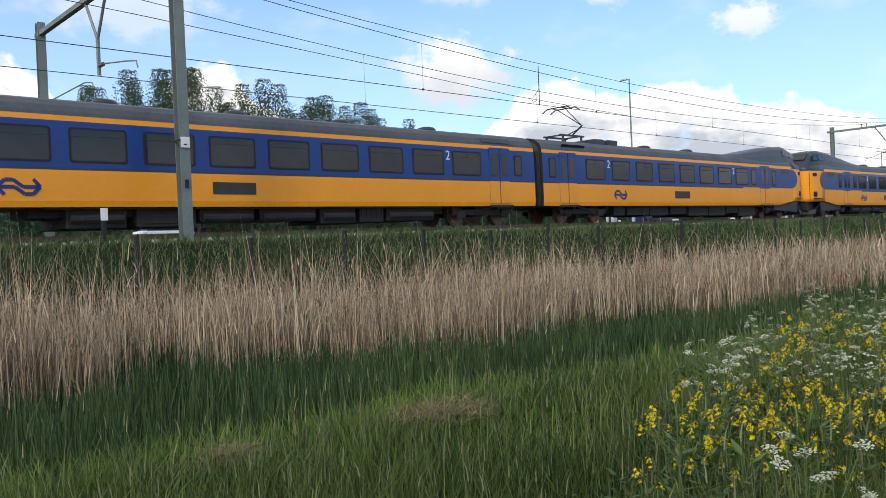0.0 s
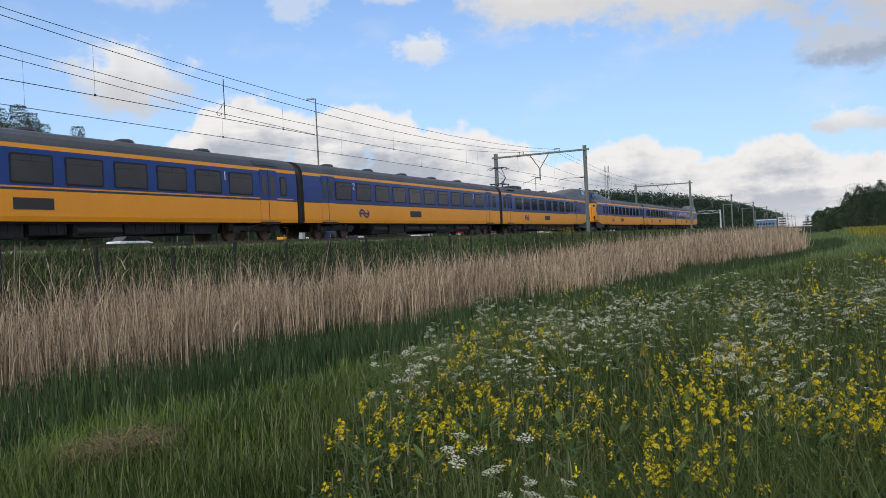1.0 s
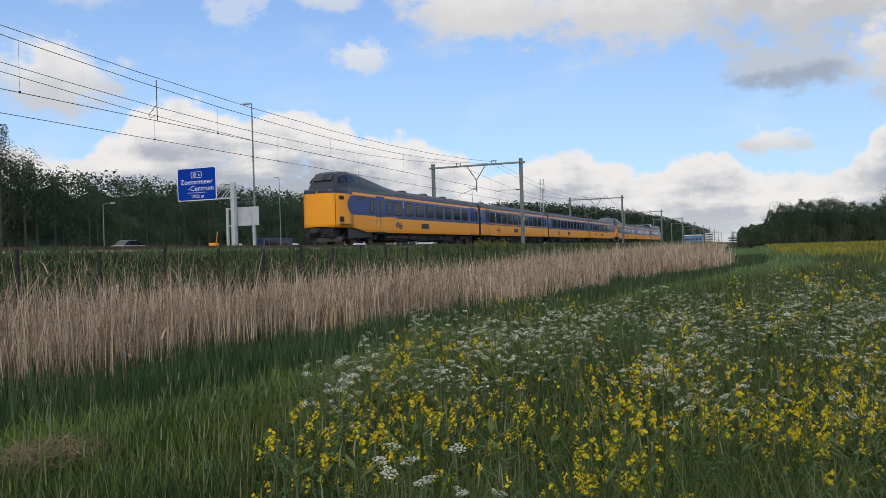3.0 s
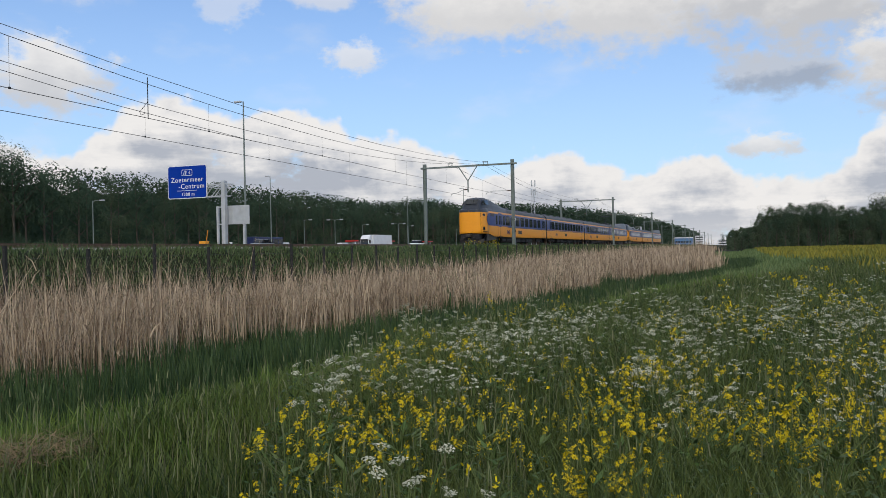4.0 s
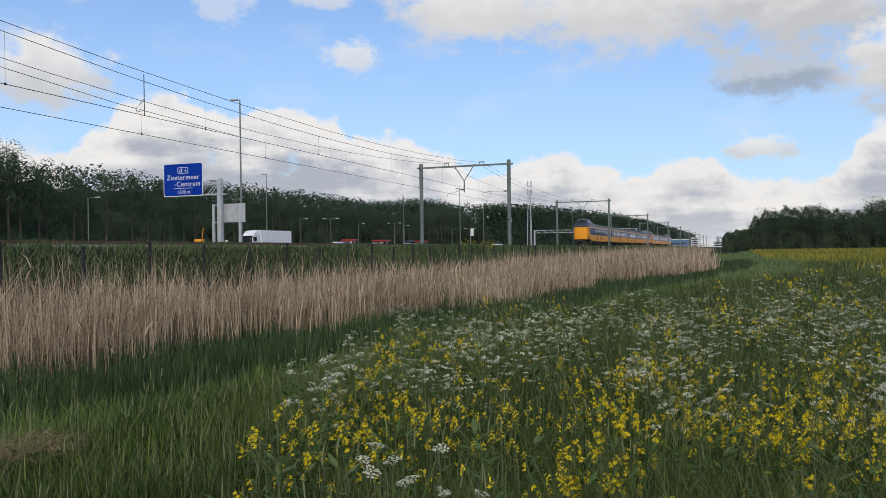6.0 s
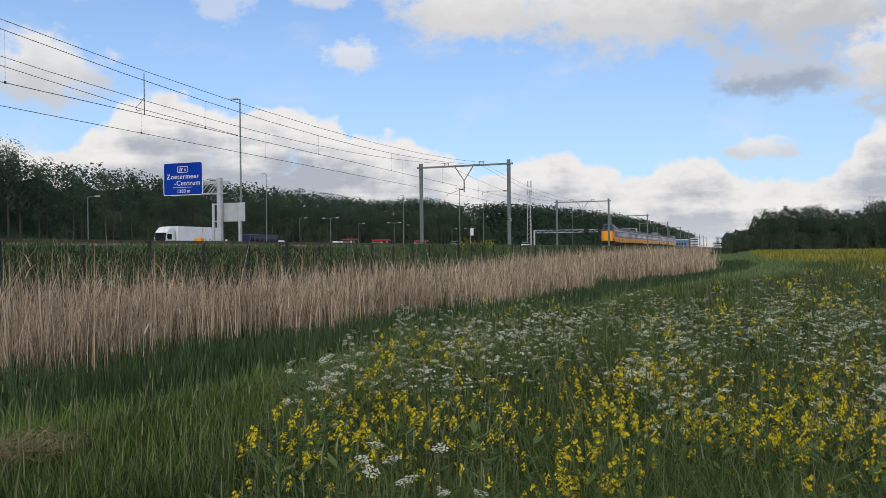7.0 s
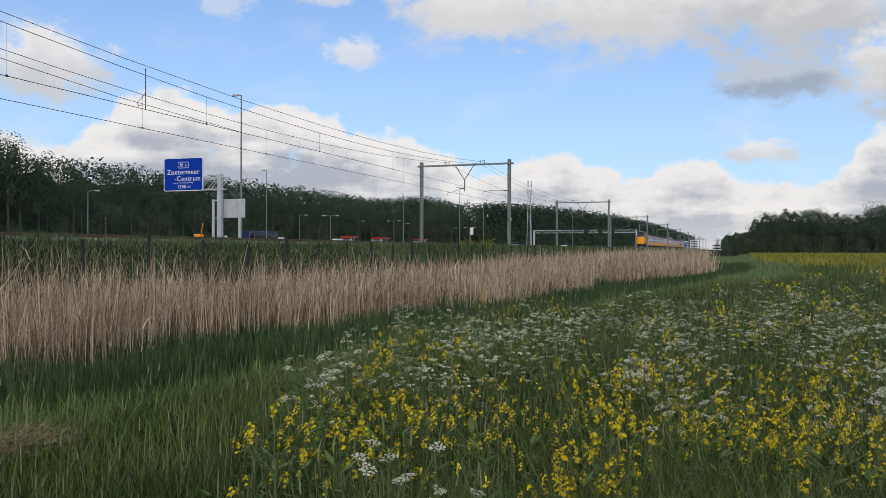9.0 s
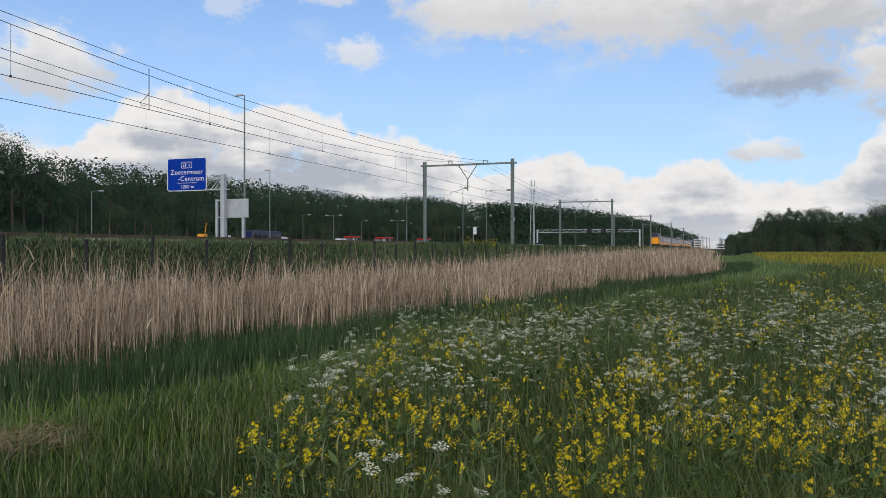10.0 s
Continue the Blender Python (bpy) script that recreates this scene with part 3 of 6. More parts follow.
def cow_parsley(seed):
    """A branching stem with flat white umbels and ferny leaves."""
    rd = random.Random(seed)
    plant = thing("cow_parsley", "white-flowering cow parsley with flat lacy umbels in the grass", "wildflower", "cow parsley in the meadow")
    stem, heads, leaf = bmesh.new(), [], bmesh.new()
    H = 0.8
    rod(stem, (0, 0, -0.05), (0.02, 0.01, H * 0.6), 0.005, 0.004, 5)
    for k in range(14):
        a, z0 = rd.uniform(0, 6.28), H * rd.uniform(0.25, 0.6)
        z1, rr = H * rd.uniform(0.62, 1.06), rd.uniform(0.04, 0.26)
        tip = Vector((math.cos(a) * rr, math.sin(a) * rr, z1))
        rod(stem, (0.015, 0.008, z0), tip, 0.003, 0.002, 4)
        heads.append(tip)
    for k in range(14):
        a, z = rd.uniform(0, 6.28), rd.uniform(0.08, 0.5)
        for j in range(5):
            c = Vector((math.cos(a), math.sin(a), 0.25)) * (0.06 + 0.035 * j) + Vector((0, 0, z))
            s = 0.035 - 0.005 * j
            vs = [leaf.verts.new(c + Vector((rd.uniform(-s, s), rd.uniform(-s, s), rd.uniform(-0.01, 0.015)))) for _ in range(4)]
            leaf.faces.new(vs)
    part("stem", stem, "stem", plant)
    part("leaves", leaf, "stem", plant)
    um = bmesh.new()
    for k in range(46):
        a, rr = rd.uniform(0, 6.28), 0.036 * math.sqrt(rd.random())
        c = Vector((math.cos(a) * rr, math.sin(a) * rr, -rr * 0.22 + rd.uniform(-0.002, 0.003)))
        s = rd.uniform(0.0035, 0.0065)
        vs = [um.verts.new(c + Vector((s * math.cos(t + a), s * math.sin(t + a), rd.uniform(-0.001, 0.002)))) for t in (0, 1.57, 3.14, 4.71)]
        um.faces.new(vs)
    for k in range(7):
        a = k * 0.9
        rod(um, (0, 0, -0.03), (math.cos(a) * 0.024, math.sin(a) * 0.024, -0.006), 0.0007, n=3)
    me = bpy.data.meshes.new("umbel")
    um.to_mesh(me)
    um.free()
    for tip in heads:
        o = obj("umbel", me, "white_petal", plant)
        s = rd.uniform(0.55, 1.1)
        o.matrix_basis = Matrix.Translation(tip) @ pose(0, 0, 0, rd.uniform(-25, 25), rd.uniform(-25, 25), rd.uniform(0, 360)) @ Matrix.Scale(s, 4)
    return plant


def rapeseed_plant(seed):
    """A branching stem with loose yellow flower clusters."""
    rd = random.Random(seed)
    plant = thing("rapeseed_plant", "wild rapeseed with loose bright yellow flower clusters", "wildflower", "yellow flowers in the meadow")
    stem, tips, leaf = bmesh.new(), [], bmesh.new()
    H = 0.72
    rod(stem, (0, 0, -0.05), (0.01, -0.01, H * 0.75), 0.005, 0.003, 5)
    for k in range(10):
        a, z0 = rd.uniform(0, 6.28), H * rd.uniform(0.25, 0.65)
        z1, rr = H * rd.uniform(0.55, 1.08), rd.uniform(0.03, 0.24)
        tip = Vector((math.cos(a) * rr, math.sin(a) * rr, z1))
        rod(stem, (0.006, -0.006, z0), tip, 0.003, 0.0018, 4)
        tips.append(tip)
    for k in range(12):
        a, z, l = rd.uniform(0, 6.28), rd.uniform(0.1, 0.55), rd.uniform(0.06, 0.14)
        u, s = Vector((math.cos(a), math.sin(a), rd.uniform(0.2, 0.7))), Vector((-math.sin(a), math.cos(a), 0)) * 0.018
        p = Vector((0, 0, z))
        leaf.faces.new([leaf.verts.new(q) for q in (p, p + u * l * 0.5 + s, p + u * l, p + u * l * 0.5 - s)])
    part("stem", stem, "stem", plant)
    part("leaves", leaf, "stem", plant)
    fl = bmesh.new()
    for k in range(15):
        a, z = rd.uniform(0, 6.28), rd.uniform(-0.055, 0.012)
        rr = 0.022 * (1 - 0.3 * z / 0.06) * rd.uniform(0.5, 1.1)
        c = Vector((math.cos(a) * rr, math.sin(a) * rr, z))
        n = Vector((math.cos(a), math.sin(a), 0.9)).normalized()
        q = n.to_track_quat("Z", "Y")
        for j in range(4):
            t = j * 1.5708 + 0.4
            e = [Vector((0, 0, 0)), Vector((math.cos(t - 0.5), math.sin(t - 0.5), 0.15)) * 0.008, Vector((math.cos(t), math.sin(t), 0.1)) * 0.012,
                 Vector((math.cos(t + 0.5), math.sin(t + 0.5), 0.15)) * 0.008]
            fl.faces.new([fl.verts.new(c + q @ p) for p in e])
    me = bpy.data.meshes.new("blossom")
    fl.to_mesh(me)
    fl.free()
    for tip in tips:
        o = obj("blossom", me, "yellow_petal", plant)
        o.matrix_basis = Matrix.Translation(tip) @ pose(0, 0, 0, rd.uniform(-20, 20), rd.uniform(-20, 20), rd.uniform(0, 360)) @ Matrix.Scale(rd.uniform(0.45, 0.95), 4)
    return plant


YELLOW_AT = [(-1.98, 4.95), (-1.96, 4.42), (-1.9, 3.9), (-2.24, 3.6), (-2.3, 4.13), (-1.66, 4.7), (0.17, 7.49), (0.06, 5.61), (-0.83, 5.19),
             (-0.84, 6.34), (-0.83, 3.58), (-0.61, 4.33), (0.97, 9.24), (-1.8, 4.2), (-2.05, 4.6)]
WHITE_AT = [(-1.04, 2.76), (-1.16, 2.6), (-0.77, 2.78), (-2.44, 4.49), (-2.83, 5.43), (-2.99, 7.0), (-3.46, 9.56), (-2.25, 10.0), (-0.97, 13.37),
            (-0.13, 5.12), (-0.26, 4.6), (0.99, 8.46), (-2.75, 5.1), (-2.6, 4.75)]


def build_flowers():
    rd = random.Random(3)
    for maker, spots, count in ((cow_parsley, WHITE_AT, 130), (rapeseed_plant, YELLOW_AT, 145)):
        proto = [maker(k) for k in range(5)]
        places = list(spots)
        white = maker is cow_parsley
        while len(places) < count:
            # parsley stands in drifts behind a belt of yellow
            r = rd.uniform(5.6, 14) if white else (rd.uniform(3.3, 8.2) if rd.random() < 0.8 else rd.uniform(8, 15))
            a = radians(rd.uniform(-11, 42))
            x, y = -math.sin(a) * r, math.cos(a) * r
            c = float(clumpy(np.array(x), np.array(y), 1.3))
            if x < float(flower_x(y)) or (r < 4.3 and a < radians(3)):
                continue
            edge = min(1.0, 0.25 + (x - float(flower_x(y))) / 2.4)      # thinner towards the mown side
            if rd.random() < (0.1 + 0.9 * c * c) * edge:
                places.append((x, y))
        if maker is rapeseed_plant:
            places += [(-19.3 + rd.uniform(-0.5, 0.5), rd.uniform(56, 66)) for _ in range(16)]
        for i, (x, y) in enumerate(places):
            s = rd.uniform(0.8, 1.15) * (1.4 if x < -15 else 1.0)
            m = pose(x, y, float(ground_z(x, y)), rd.uniform(-6, 6), rd.uniform(-6, 6), rd.uniform(0, 360))
            if i < 5:
                p = proto[i]
            else:
                p = copy_thing(proto[i % 5], m)
            p.matrix_basis = m @ Matrix.Scale(s, 4)
    # the many others: plants with a handful of heads, each head a handful of florets on a thin stem
    for name, label, material, n, heads, florets, flat in (
            ("cow_parsley_drift", "white umbels of cow parsley spread over the meadow", "white_petal", 320, 9, 8, 0.25),
            ("yellow_flower_drift", "bright yellow flower heads spread over the meadow", "yellow_petal", 220, 6, 7, 1.0)):
        x, y, r = wedge(n * 14, 3.2, 42, 0.9, -13, 44)
        over, az = x - flower_x(y), np.degrees(np.arctan2(-x, y))
        c = clumpy(x + 1.3, y - 1.3, 0.75) * clumpy(x - 4, y, 2.1)
        if flat < 1:
            belt = np.interp(r, [5, 6.5, 13, 20, 42], [0.02, 1, 1, 0.45, 0.25])
        else:
            belt = np.interp(r, [3.2, 4.2, 7.5, 9.5, 14], [0.5, 1, 1, 0.28, 0.2]) + np.where((az < 2) & (r > 13), 0.45, 0)
            belt = np.where((r < 4.4) & (az < 3), 0.15, belt)
        keep = (over > 0.1) & (RNG.random(len(x)) < (0.02 + 1.2 * c * c) * belt * np.clip(0.25 + over / 2.4, 0, 1))
        x, y, r = x[keep][:n], y[keep][:n], r[keep][:n]
        k = len(x)
        root = np.repeat(np.stack([x, y, ground_z(x, y)], 1), heads, 0)
        tall = np.repeat(RNG.uniform(0.55, 0.9, k) if flat < 1 else RNG.uniform(0.42, 0.78, k), heads)
        r = np.repeat(r, heads)
        off = RNG.normal(0, 0.10, (len(r), 3)) * [1, 1, 0]
        tip = root + off
        tip[:, 2] += tall * RNG.uniform(0.72, 1.05, len(r))
        # stems
        side = np.stack([np.cos(RNG.uniform(0, 3.14, len(r))), np.sin(RNG.uniform(0, 3.14, len(r))), np.zeros(len(r))], 1) * (0.0012 + 0.00028 * r)[:, None]
        foot = root + off * 0.35 + np.array([0, 0, 0.08])
        v = np.stack([foot - side, foot + side, tip + side * 0.6, tip - side * 0.6], 1).reshape(-1, 3)
        tagged(obj(name + "_stems", mesh_np(name + "_stems", v, (np.arange(len(r)) * 4)[:, None] + np.arange(4)[None]), "stem"), "thin green flower stems in the meadow", "flower stems", kind="stuff")
        # florets
        ce = (tip[:, None] + RNG.normal(0, 1, (len(tip), florets, 3)) * np.array([1, 1, flat]) * ((0.011 if flat < 1 else 0.010) + 0.0005 * r)[:, None, None]).reshape(-1, 3)
        r = np.repeat(r, florets)
        k = len(ce)
        a = RNG.uniform(0, 6.28, k)
        s = ((0.0052 if flat < 1 else 0.0042) + 0.00042 * r) * RNG.uniform(0.6, 1.3, k)
        tilt = RNG.normal(0, 0.35 if flat < 1 else 0.9, (k, 2))
        vs = []
        for dx, dy in ((-1, -0.6), (0.5, -1), (1, 0.6), (-0.5, 1)):
            px, py = (dx * np.cos(a) - dy * np.sin(a)) * s, (dx * np.sin(a) + dy * np.cos(a)) * s
            vs.append(ce + np.stack([px, py, px * tilt[:, 0] + py * tilt[:, 1]], 1))
        v = np.stack(vs, 1).reshape(-1, 3)
        q = (np.arange(k) * 4)[:, None] + np.arange(4)[None]
        tagged(obj(name, mesh_np(name, v, q), material), label, "wildflowers", kind="stuff")


# ---- railway ----
def build_track():
    bm = bmesh.new()
    prof = [(-20.9, 1.7), (-21.9, 1.98), (-31.2, 1.98), (-32.2, 1.7)]
    loft(bm, [[(x, y, z) for x, z in prof] for y in (-400, 1500)], caps=True)
    tagged(part("ballast_bed", bm, "ballast"), "grey-brown stone ballast under the two railway tracks", "track bed", kind="structure")
    for c in (NEAR_TRACK, FAR_TRACK):
        for s in (-0.76, 0.76):
            bm = bmesh.new()
            x = c + s
            pr = [(-0.07, -0.17), (0.07, -0.17), (0.07, -0.15), (0.012, -0.13), (0.012, -0.045), (0.036, -0.035), (0.036, 0), (-0.036, 0), (-0.036, -0.035),
                  (-0.012, -0.045), (-0.012, -0.13), (-0.07, -0.15)]
            loft(bm, [[(x + a, y, RAIL + b) for a, b in pr] for y in (-400, 1500)])
            tagged(part("rail", bm, "rail"), "rusty steel rail with a worn bright head", "rail", kind="structure")
    # sleepers, many and alike
    ys = np.arange(-40, 260, 0.6)
    for c in (NEAR_TRACK, FAR_TRACK):
        n = len(ys)
        corner = np.array([(sx * 1.28, sy * 0.13, z) for z in (1.95, RAIL - 0.17) for sx, sy in ((-1, -1), (1, -1), (1, 1), (-1, 1))])
        v = (corner[None] + np.stack([np.full(n, c), ys, np.zeros(n)], 1)[:, None]).reshape(-1, 3)
        f = np.array([[4, 5, 6, 7], [0, 1, 5, 4], [1, 2, 6, 5], [2, 3, 7, 6], [3, 0, 4, 7]])
        q = ((np.arange(n) * 8)[:, None, None] + f[None]).reshape(-1, 4)
        tagged(obj("sleepers", mesh_np("sleepers", v, q), "concrete"), "concrete sleepers carrying the rails", "sleepers", kind="stuff")


def portal(width, label, flip=False):
    """A steel portal over both tracks, its near mast at the origin on the ground; x runs away from the meadow."""
    p = thing("catenary_portal", label, "catenary portal", "catenary portals along the railway")

    def mast(h):
        bm = bmesh.new()
        box(bm, (-0.16, -0.15, -0.6), (-0.135, 0.15, h), 0.004)
        box(bm, (0.135, -0.15, -0.6), (0.16, 0.15, h), 0.004)
        box(bm, (-0.135, -0.012, -0.6), (0.135, 0.012, h))
        return bm
    for x, h in ((0, 9.15), (-width, 9.15)):
        o = part("mast", mast(h), "steel", p)
        o.location = (x, 0, 0)
        bm = bmesh.new()
        box(bm, (-0.4, -0.4, -0.5), (0.4, 0.4, 0.12), 0.03)
        part("footing", bm, "concrete", p).location = (x, 0, 0)
    bm = bmesh.new()
    box(bm, (-width - 0.45, -0.1, 8.62), (0.45, 0.1, 8.8), 0.01)
    part("beam", bm, "steel", p)
    mid = -width / 2
    bm = bmesh.new()
    rod(bm, (mid - 1.0, 0, 8.62), (mid, 0, 7.15), 0.05, n=6)
    rod(bm, (mid + 1.0, 0, 8.62), (mid, 0, 7.15), 0.05, n=6)
    rod(bm, (mid, 0, 7.2), (mid, 0, 5.95), 0.07, n=6)
    part("drop_bracket", bm, "steel", p)
    for tx, root in ((-2.9, mid if flip else -0.16), (-2.9 - 3.9, 0.16 - width if flip else mid)):
        bm = bmesh.new()
        z0 = 6.25 if root == mid else 5.92
        g = 1 if flip else -1          # the way the arm reaches out
        tip = tx - g * 0.45
        chain(bm, [(root, 0, z0), (root + g * 0.5, 0, z0), (tip - g * 0.35, 0, 5.95), (tip + g * 0.35, 0, 5.82), (tip + g * 0.45, 0, 5.6)], 0.025, 6)
        part("registration_arm", bm, "steel", p)
        bm = bmesh.new()
        rod(bm, (root + g * 0.08, 0, z0), (root + g * 0.42, 0, z0), 0.07, 0.07, 10)
        part("arm_insulator", bm, "insulator", p)
        bm = bmesh.new()
        chain(bm, [(tx - 0.22, 0, 8.8), (tx - 0.22, 0, 9.02), (tx - 0.3, 0, 9.08), (tx + 0.3, 0, 9.08), (tx + 0.22, 0, 9.02), (tx + 0.22, 0, 8.8)], 0.035, 6)
        part("wire_yoke", bm, "steel", p)
    bm = bmesh.new()
    box(bm, (0.17, -0.13, 2.75), (0.2, 0.13, 3.05), 0.005)
    part("number_plate", bm, "white_paint", p, "small white plate with an unreadable dark mark")
    bm = bmesh.new()
    box(bm, (0.2, -0.05, 2.82), (0.204, 0.05, 2.86))
    part("plate_mark", bm, "black", p)
    bm = bmesh.new()
    box(bm, (0.162, -0.05, 1.62), (0.21, 0.05, 1.85), 0.01)
    part("switch_box", bm, "black", p)
    bm = bmesh.new()
    for k in (-1, 1):
        box(bm, (-0.19, k * 0.165 - 0.012, 2.93), (0.19, k * 0.165 + 0.012, 2.98))
    box(bm, (0.162, -0.17, 2.93), (0.185, 0.17, 2.98))
    part("strap", bm, "black", p)
    return p


PORTALS = [9.98, 79.9, 150.0, 221.0, 292.0, 362.0, 432.0, 502.0, 572.0, 642.0, 712.0]


def build_catenary():
    p = portal(12.4, "weathered grey-green steel catenary portal with wide beam", True)
    p.matrix_basis = pose(-21.7, PORTALS[0], 1.85)
    q = portal(9.7, "weathered grey-green steel catenary portal over two tracks")
    q.matrix_basis = pose(-21.7, PORTALS[1], 1.85)
    for y in PORTALS[2:]:
        copy_thing(q, pose(-21.7, y, 1.85))
    stops = [PORTALS[0] - 70.0] + PORTALS
    for tx in (NEAR_TRACK, FAR_TRACK):
        # messenger with its sag, contact wire, second contact wire and droppers
        lines, spans, drop = [], [], bmesh.new()
        for i, (a, b) in enumerate(zip(stops, stops[1:])):
            zig = 0.2 if i % 2 else -0.2
            pts = []
            for k in range(13):
                u = k / 12
                y = a + (b - a) * u
                z = (10.62 if tx == NEAR_TRACK else 10.9) - 4 * (1.6 if tx == NEAR_TRACK else 1.5) * u * (1 - u)
                x = tx + zig * (1 - 2 * u)
                pts.append((x, y, z))
                if 0 < k < 12 and k % 2 == 0 and i < 5:
                    rod(drop, (x, y, z), (x, y, 7.85), 0.006, n=3)
                    box(drop, (x - 0.02, y - 0.04, 7.82), (x + 0.02, y + 0.04, 7.9))
            lines.append(pts)
            spans.append([(tx + zig, a, 7.85), (tx - zig, b, 7.85)])
        label = "overhead line of dark copper wires along the track"
        w = thing("overhead_line", label, "overhead line", "overhead lines")
        for s in lines:
            bm = bmesh.new()
            chain(bm, s, 0.014, 4)
            part("messenger_wire", bm, "wire", w)
        for s in spans:
            bm = bmesh.new()
            chain(bm, s, 0.014, 4)
            part("contact_wire", bm, "wire", w)
        if tx == NEAR_TRACK:
            bm = bmesh.new()
            chain(bm, [(tx + 0.3, -20, 10.3), (tx + 0.3, 9.8, 9.0), (tx + 0.25, 21.3, 8.4), (tx + 0.2, 27, 8.08), (tx + 0.1, 36, 7.86)], 0.012, 4)
            part("tail_wire", bm, "wire", w)
        tagged(part("droppers", drop, "wire", w), kind="stuff")
    # feeder over the near messenger
    f = thing("feeder_wire", "single dark feeder wire above the overhead line", "wire")
    for a, b in zip(stops, stops[1:]):
        bm = bmesh.new()
        chain(bm, [(NEAR_TRACK + 0.1, a + (b - a) * k / 8, 10.8 - 4 * 1.3 * (k / 8) * (1 - k / 8)) for k in range(9)], 0.013, 4)
        part("wire_span", bm, "wire", f)
    # one heavy dropper with a loop between the wires
    d = thing("wire_jumper", "looped electrical jumper hanging between overhead wires", "jumper")
    bm = bmesh.new()
    y = 29.0
    rod(bm, (NEAR_TRACK, y, 9.7), (NEAR_TRACK, y, 7.85), 0.02, n=5)
    chain(bm, [(NEAR_TRACK, y - 0.02, 8.6), (NEAR_TRACK, y - 0.35, 8.25), (NEAR_TRACK, y - 0.55, 8.1), (NEAR_TRACK, y - 0.45, 7.95), (NEAR_TRACK, y - 0.2, 8.05)], 0.014, 5)
    part("cable", bm, "wire", d)


def build_fence():
    f = thing("fence", "low dark post-and-wire fence at the foot of the railway bank", "fence")
    bm = bmesh.new()
    box(bm, (-0.042, -0.042, -0.3), (0.042, 0.042, 1.5), 0.01)
    me = bpy.data.meshes.new("post")
    bm.to_mesh(me)
    bm.free()
    for k in range(62):
        y = 4.0 + 2.7 * k
        o = obj("post", me, "post_wood", f)
        o.location = (-17.0, y, 0.5)
        o.scale = (1, 1, 1 + 0.05 * math.sin(k * 2.3))
    for z in (0.85, 1.25, 1.7):
        bm = bmesh.new()
        chain(bm, [(-16.93, 4.0 + 2.7 * k, z + 0.01 * math.sin(k)) for k in range(0, 62)], 0.004, 4)
        part("fence_wire", bm, "wire", f)


def build_markers():
    m = thing("track_marker", "small white trackside marker on a dark post", "marker post")
    bm = bmesh.new()
    box(bm, (-0.05, -0.05, 0), (0.05, 0.05, 0.9), 0.01)
    part("post", bm, "black", m)
    bm = bmesh.new()
    box(bm, (0.052, -0.09, 0.8), (0.07, 0.09, 1.12), 0.004)
    part("plate", bm, "white_paint", m)
    m.matrix_basis = pose(-21.0, 7.45, 1.75)


# ---- the train ----
HW = 1.4
SIDE = [(1.37, 0.78), (1.395, 0.95), (1.40, 1.3), (1.40, 1.80), (1.40, 1.86), (1.40, 2.6), (1.37, 3.16), (1.355, 3.31), (1.32, 3.42), (1.22, 3.6), (1.0, 3.77), (0.6, 3.88), (0, 3.92)]
# strips between the points of SIDE: 0 yellow, 1 blue, 2 roof, 3 underside, 4 dark line
STRIP = [0, 0, 0, 4, 1, 1, 0, 2, 2, 2, 2, 2]


def ring(y, k=1.0, drop=0.0, lift=0.0):
    """The outline of a coach at y; k narrows it, lift raises the skirt."""
    pts = [(x * k, y, max(z, 0.78 + lift) - (drop if z > 3.3 else 0.0)) for x, z in SIDE]
    return pts + [(-x, yy, z) for x, yy, z in pts[-2::-1]]


RING_MATS = STRIP + STRIP[::-1] + [3]


def skin(name, rings, parent, mats=("train_yellow", "train_blue", "train_roof", "under", "cab_dark"), strips=None, label=""):
    bm = bmesh.new()
    loft(bm, rings, close=True, caps=True, mats=strips or RING_MATS)
    for f in bm.faces:
        if len(f.verts) > 4:
            f.material_index = 3
    bmesh.ops.recalc_face_normals(bm, faces=bm.faces[:])
    me = bpy.data.meshes.new(name)
    bm.to_mesh(me)
    bm.free()
    for k in mats:
        me.materials.append(M[k])
    o = new(name, me)
    o.parent = parent
    return tagged(o, label) if label else o


def rounded(w, h, r, n=5):
    """Corners of a rounded rectangle round the origin, in a plane (y, z)."""
    out = []
    for cx, cz, a0 in ((w / 2 - r, h / 2 - r, 0), (-w / 2 + r, h / 2 - r, 90), (-w / 2 + r, -h / 2 + r, 180), (w / 2 - r, -h / 2 + r, 270)):
        for k in range(n):
            a = radians(a0 + 90 * k / (n - 1))
            out.append((cx + r * math.cos(a), cz + r * math.sin(a)))
    return out


SHARED = {}


def plate(name, w, h, r, x0, x1):
    """Shared mesh of a rounded plate standing in the side wall, from x0 to x1."""
    key = (name, w, h, r, x0, x1)
    if key not in SHARED:
        bm = bmesh.new()
        pts = rounded(w, h, r)
        loft(bm, [[(x0, y, z) for y, z in pts], [(x1, y, z) for y, z in pts]])
        bmesh.ops.recalc_face_normals(bm, faces=bm.faces[:])
        me = bpy.data.meshes.new(name)
        bm.to_mesh(me)
        bm.free()
        SHARED[key] = me
    return SHARED[key]


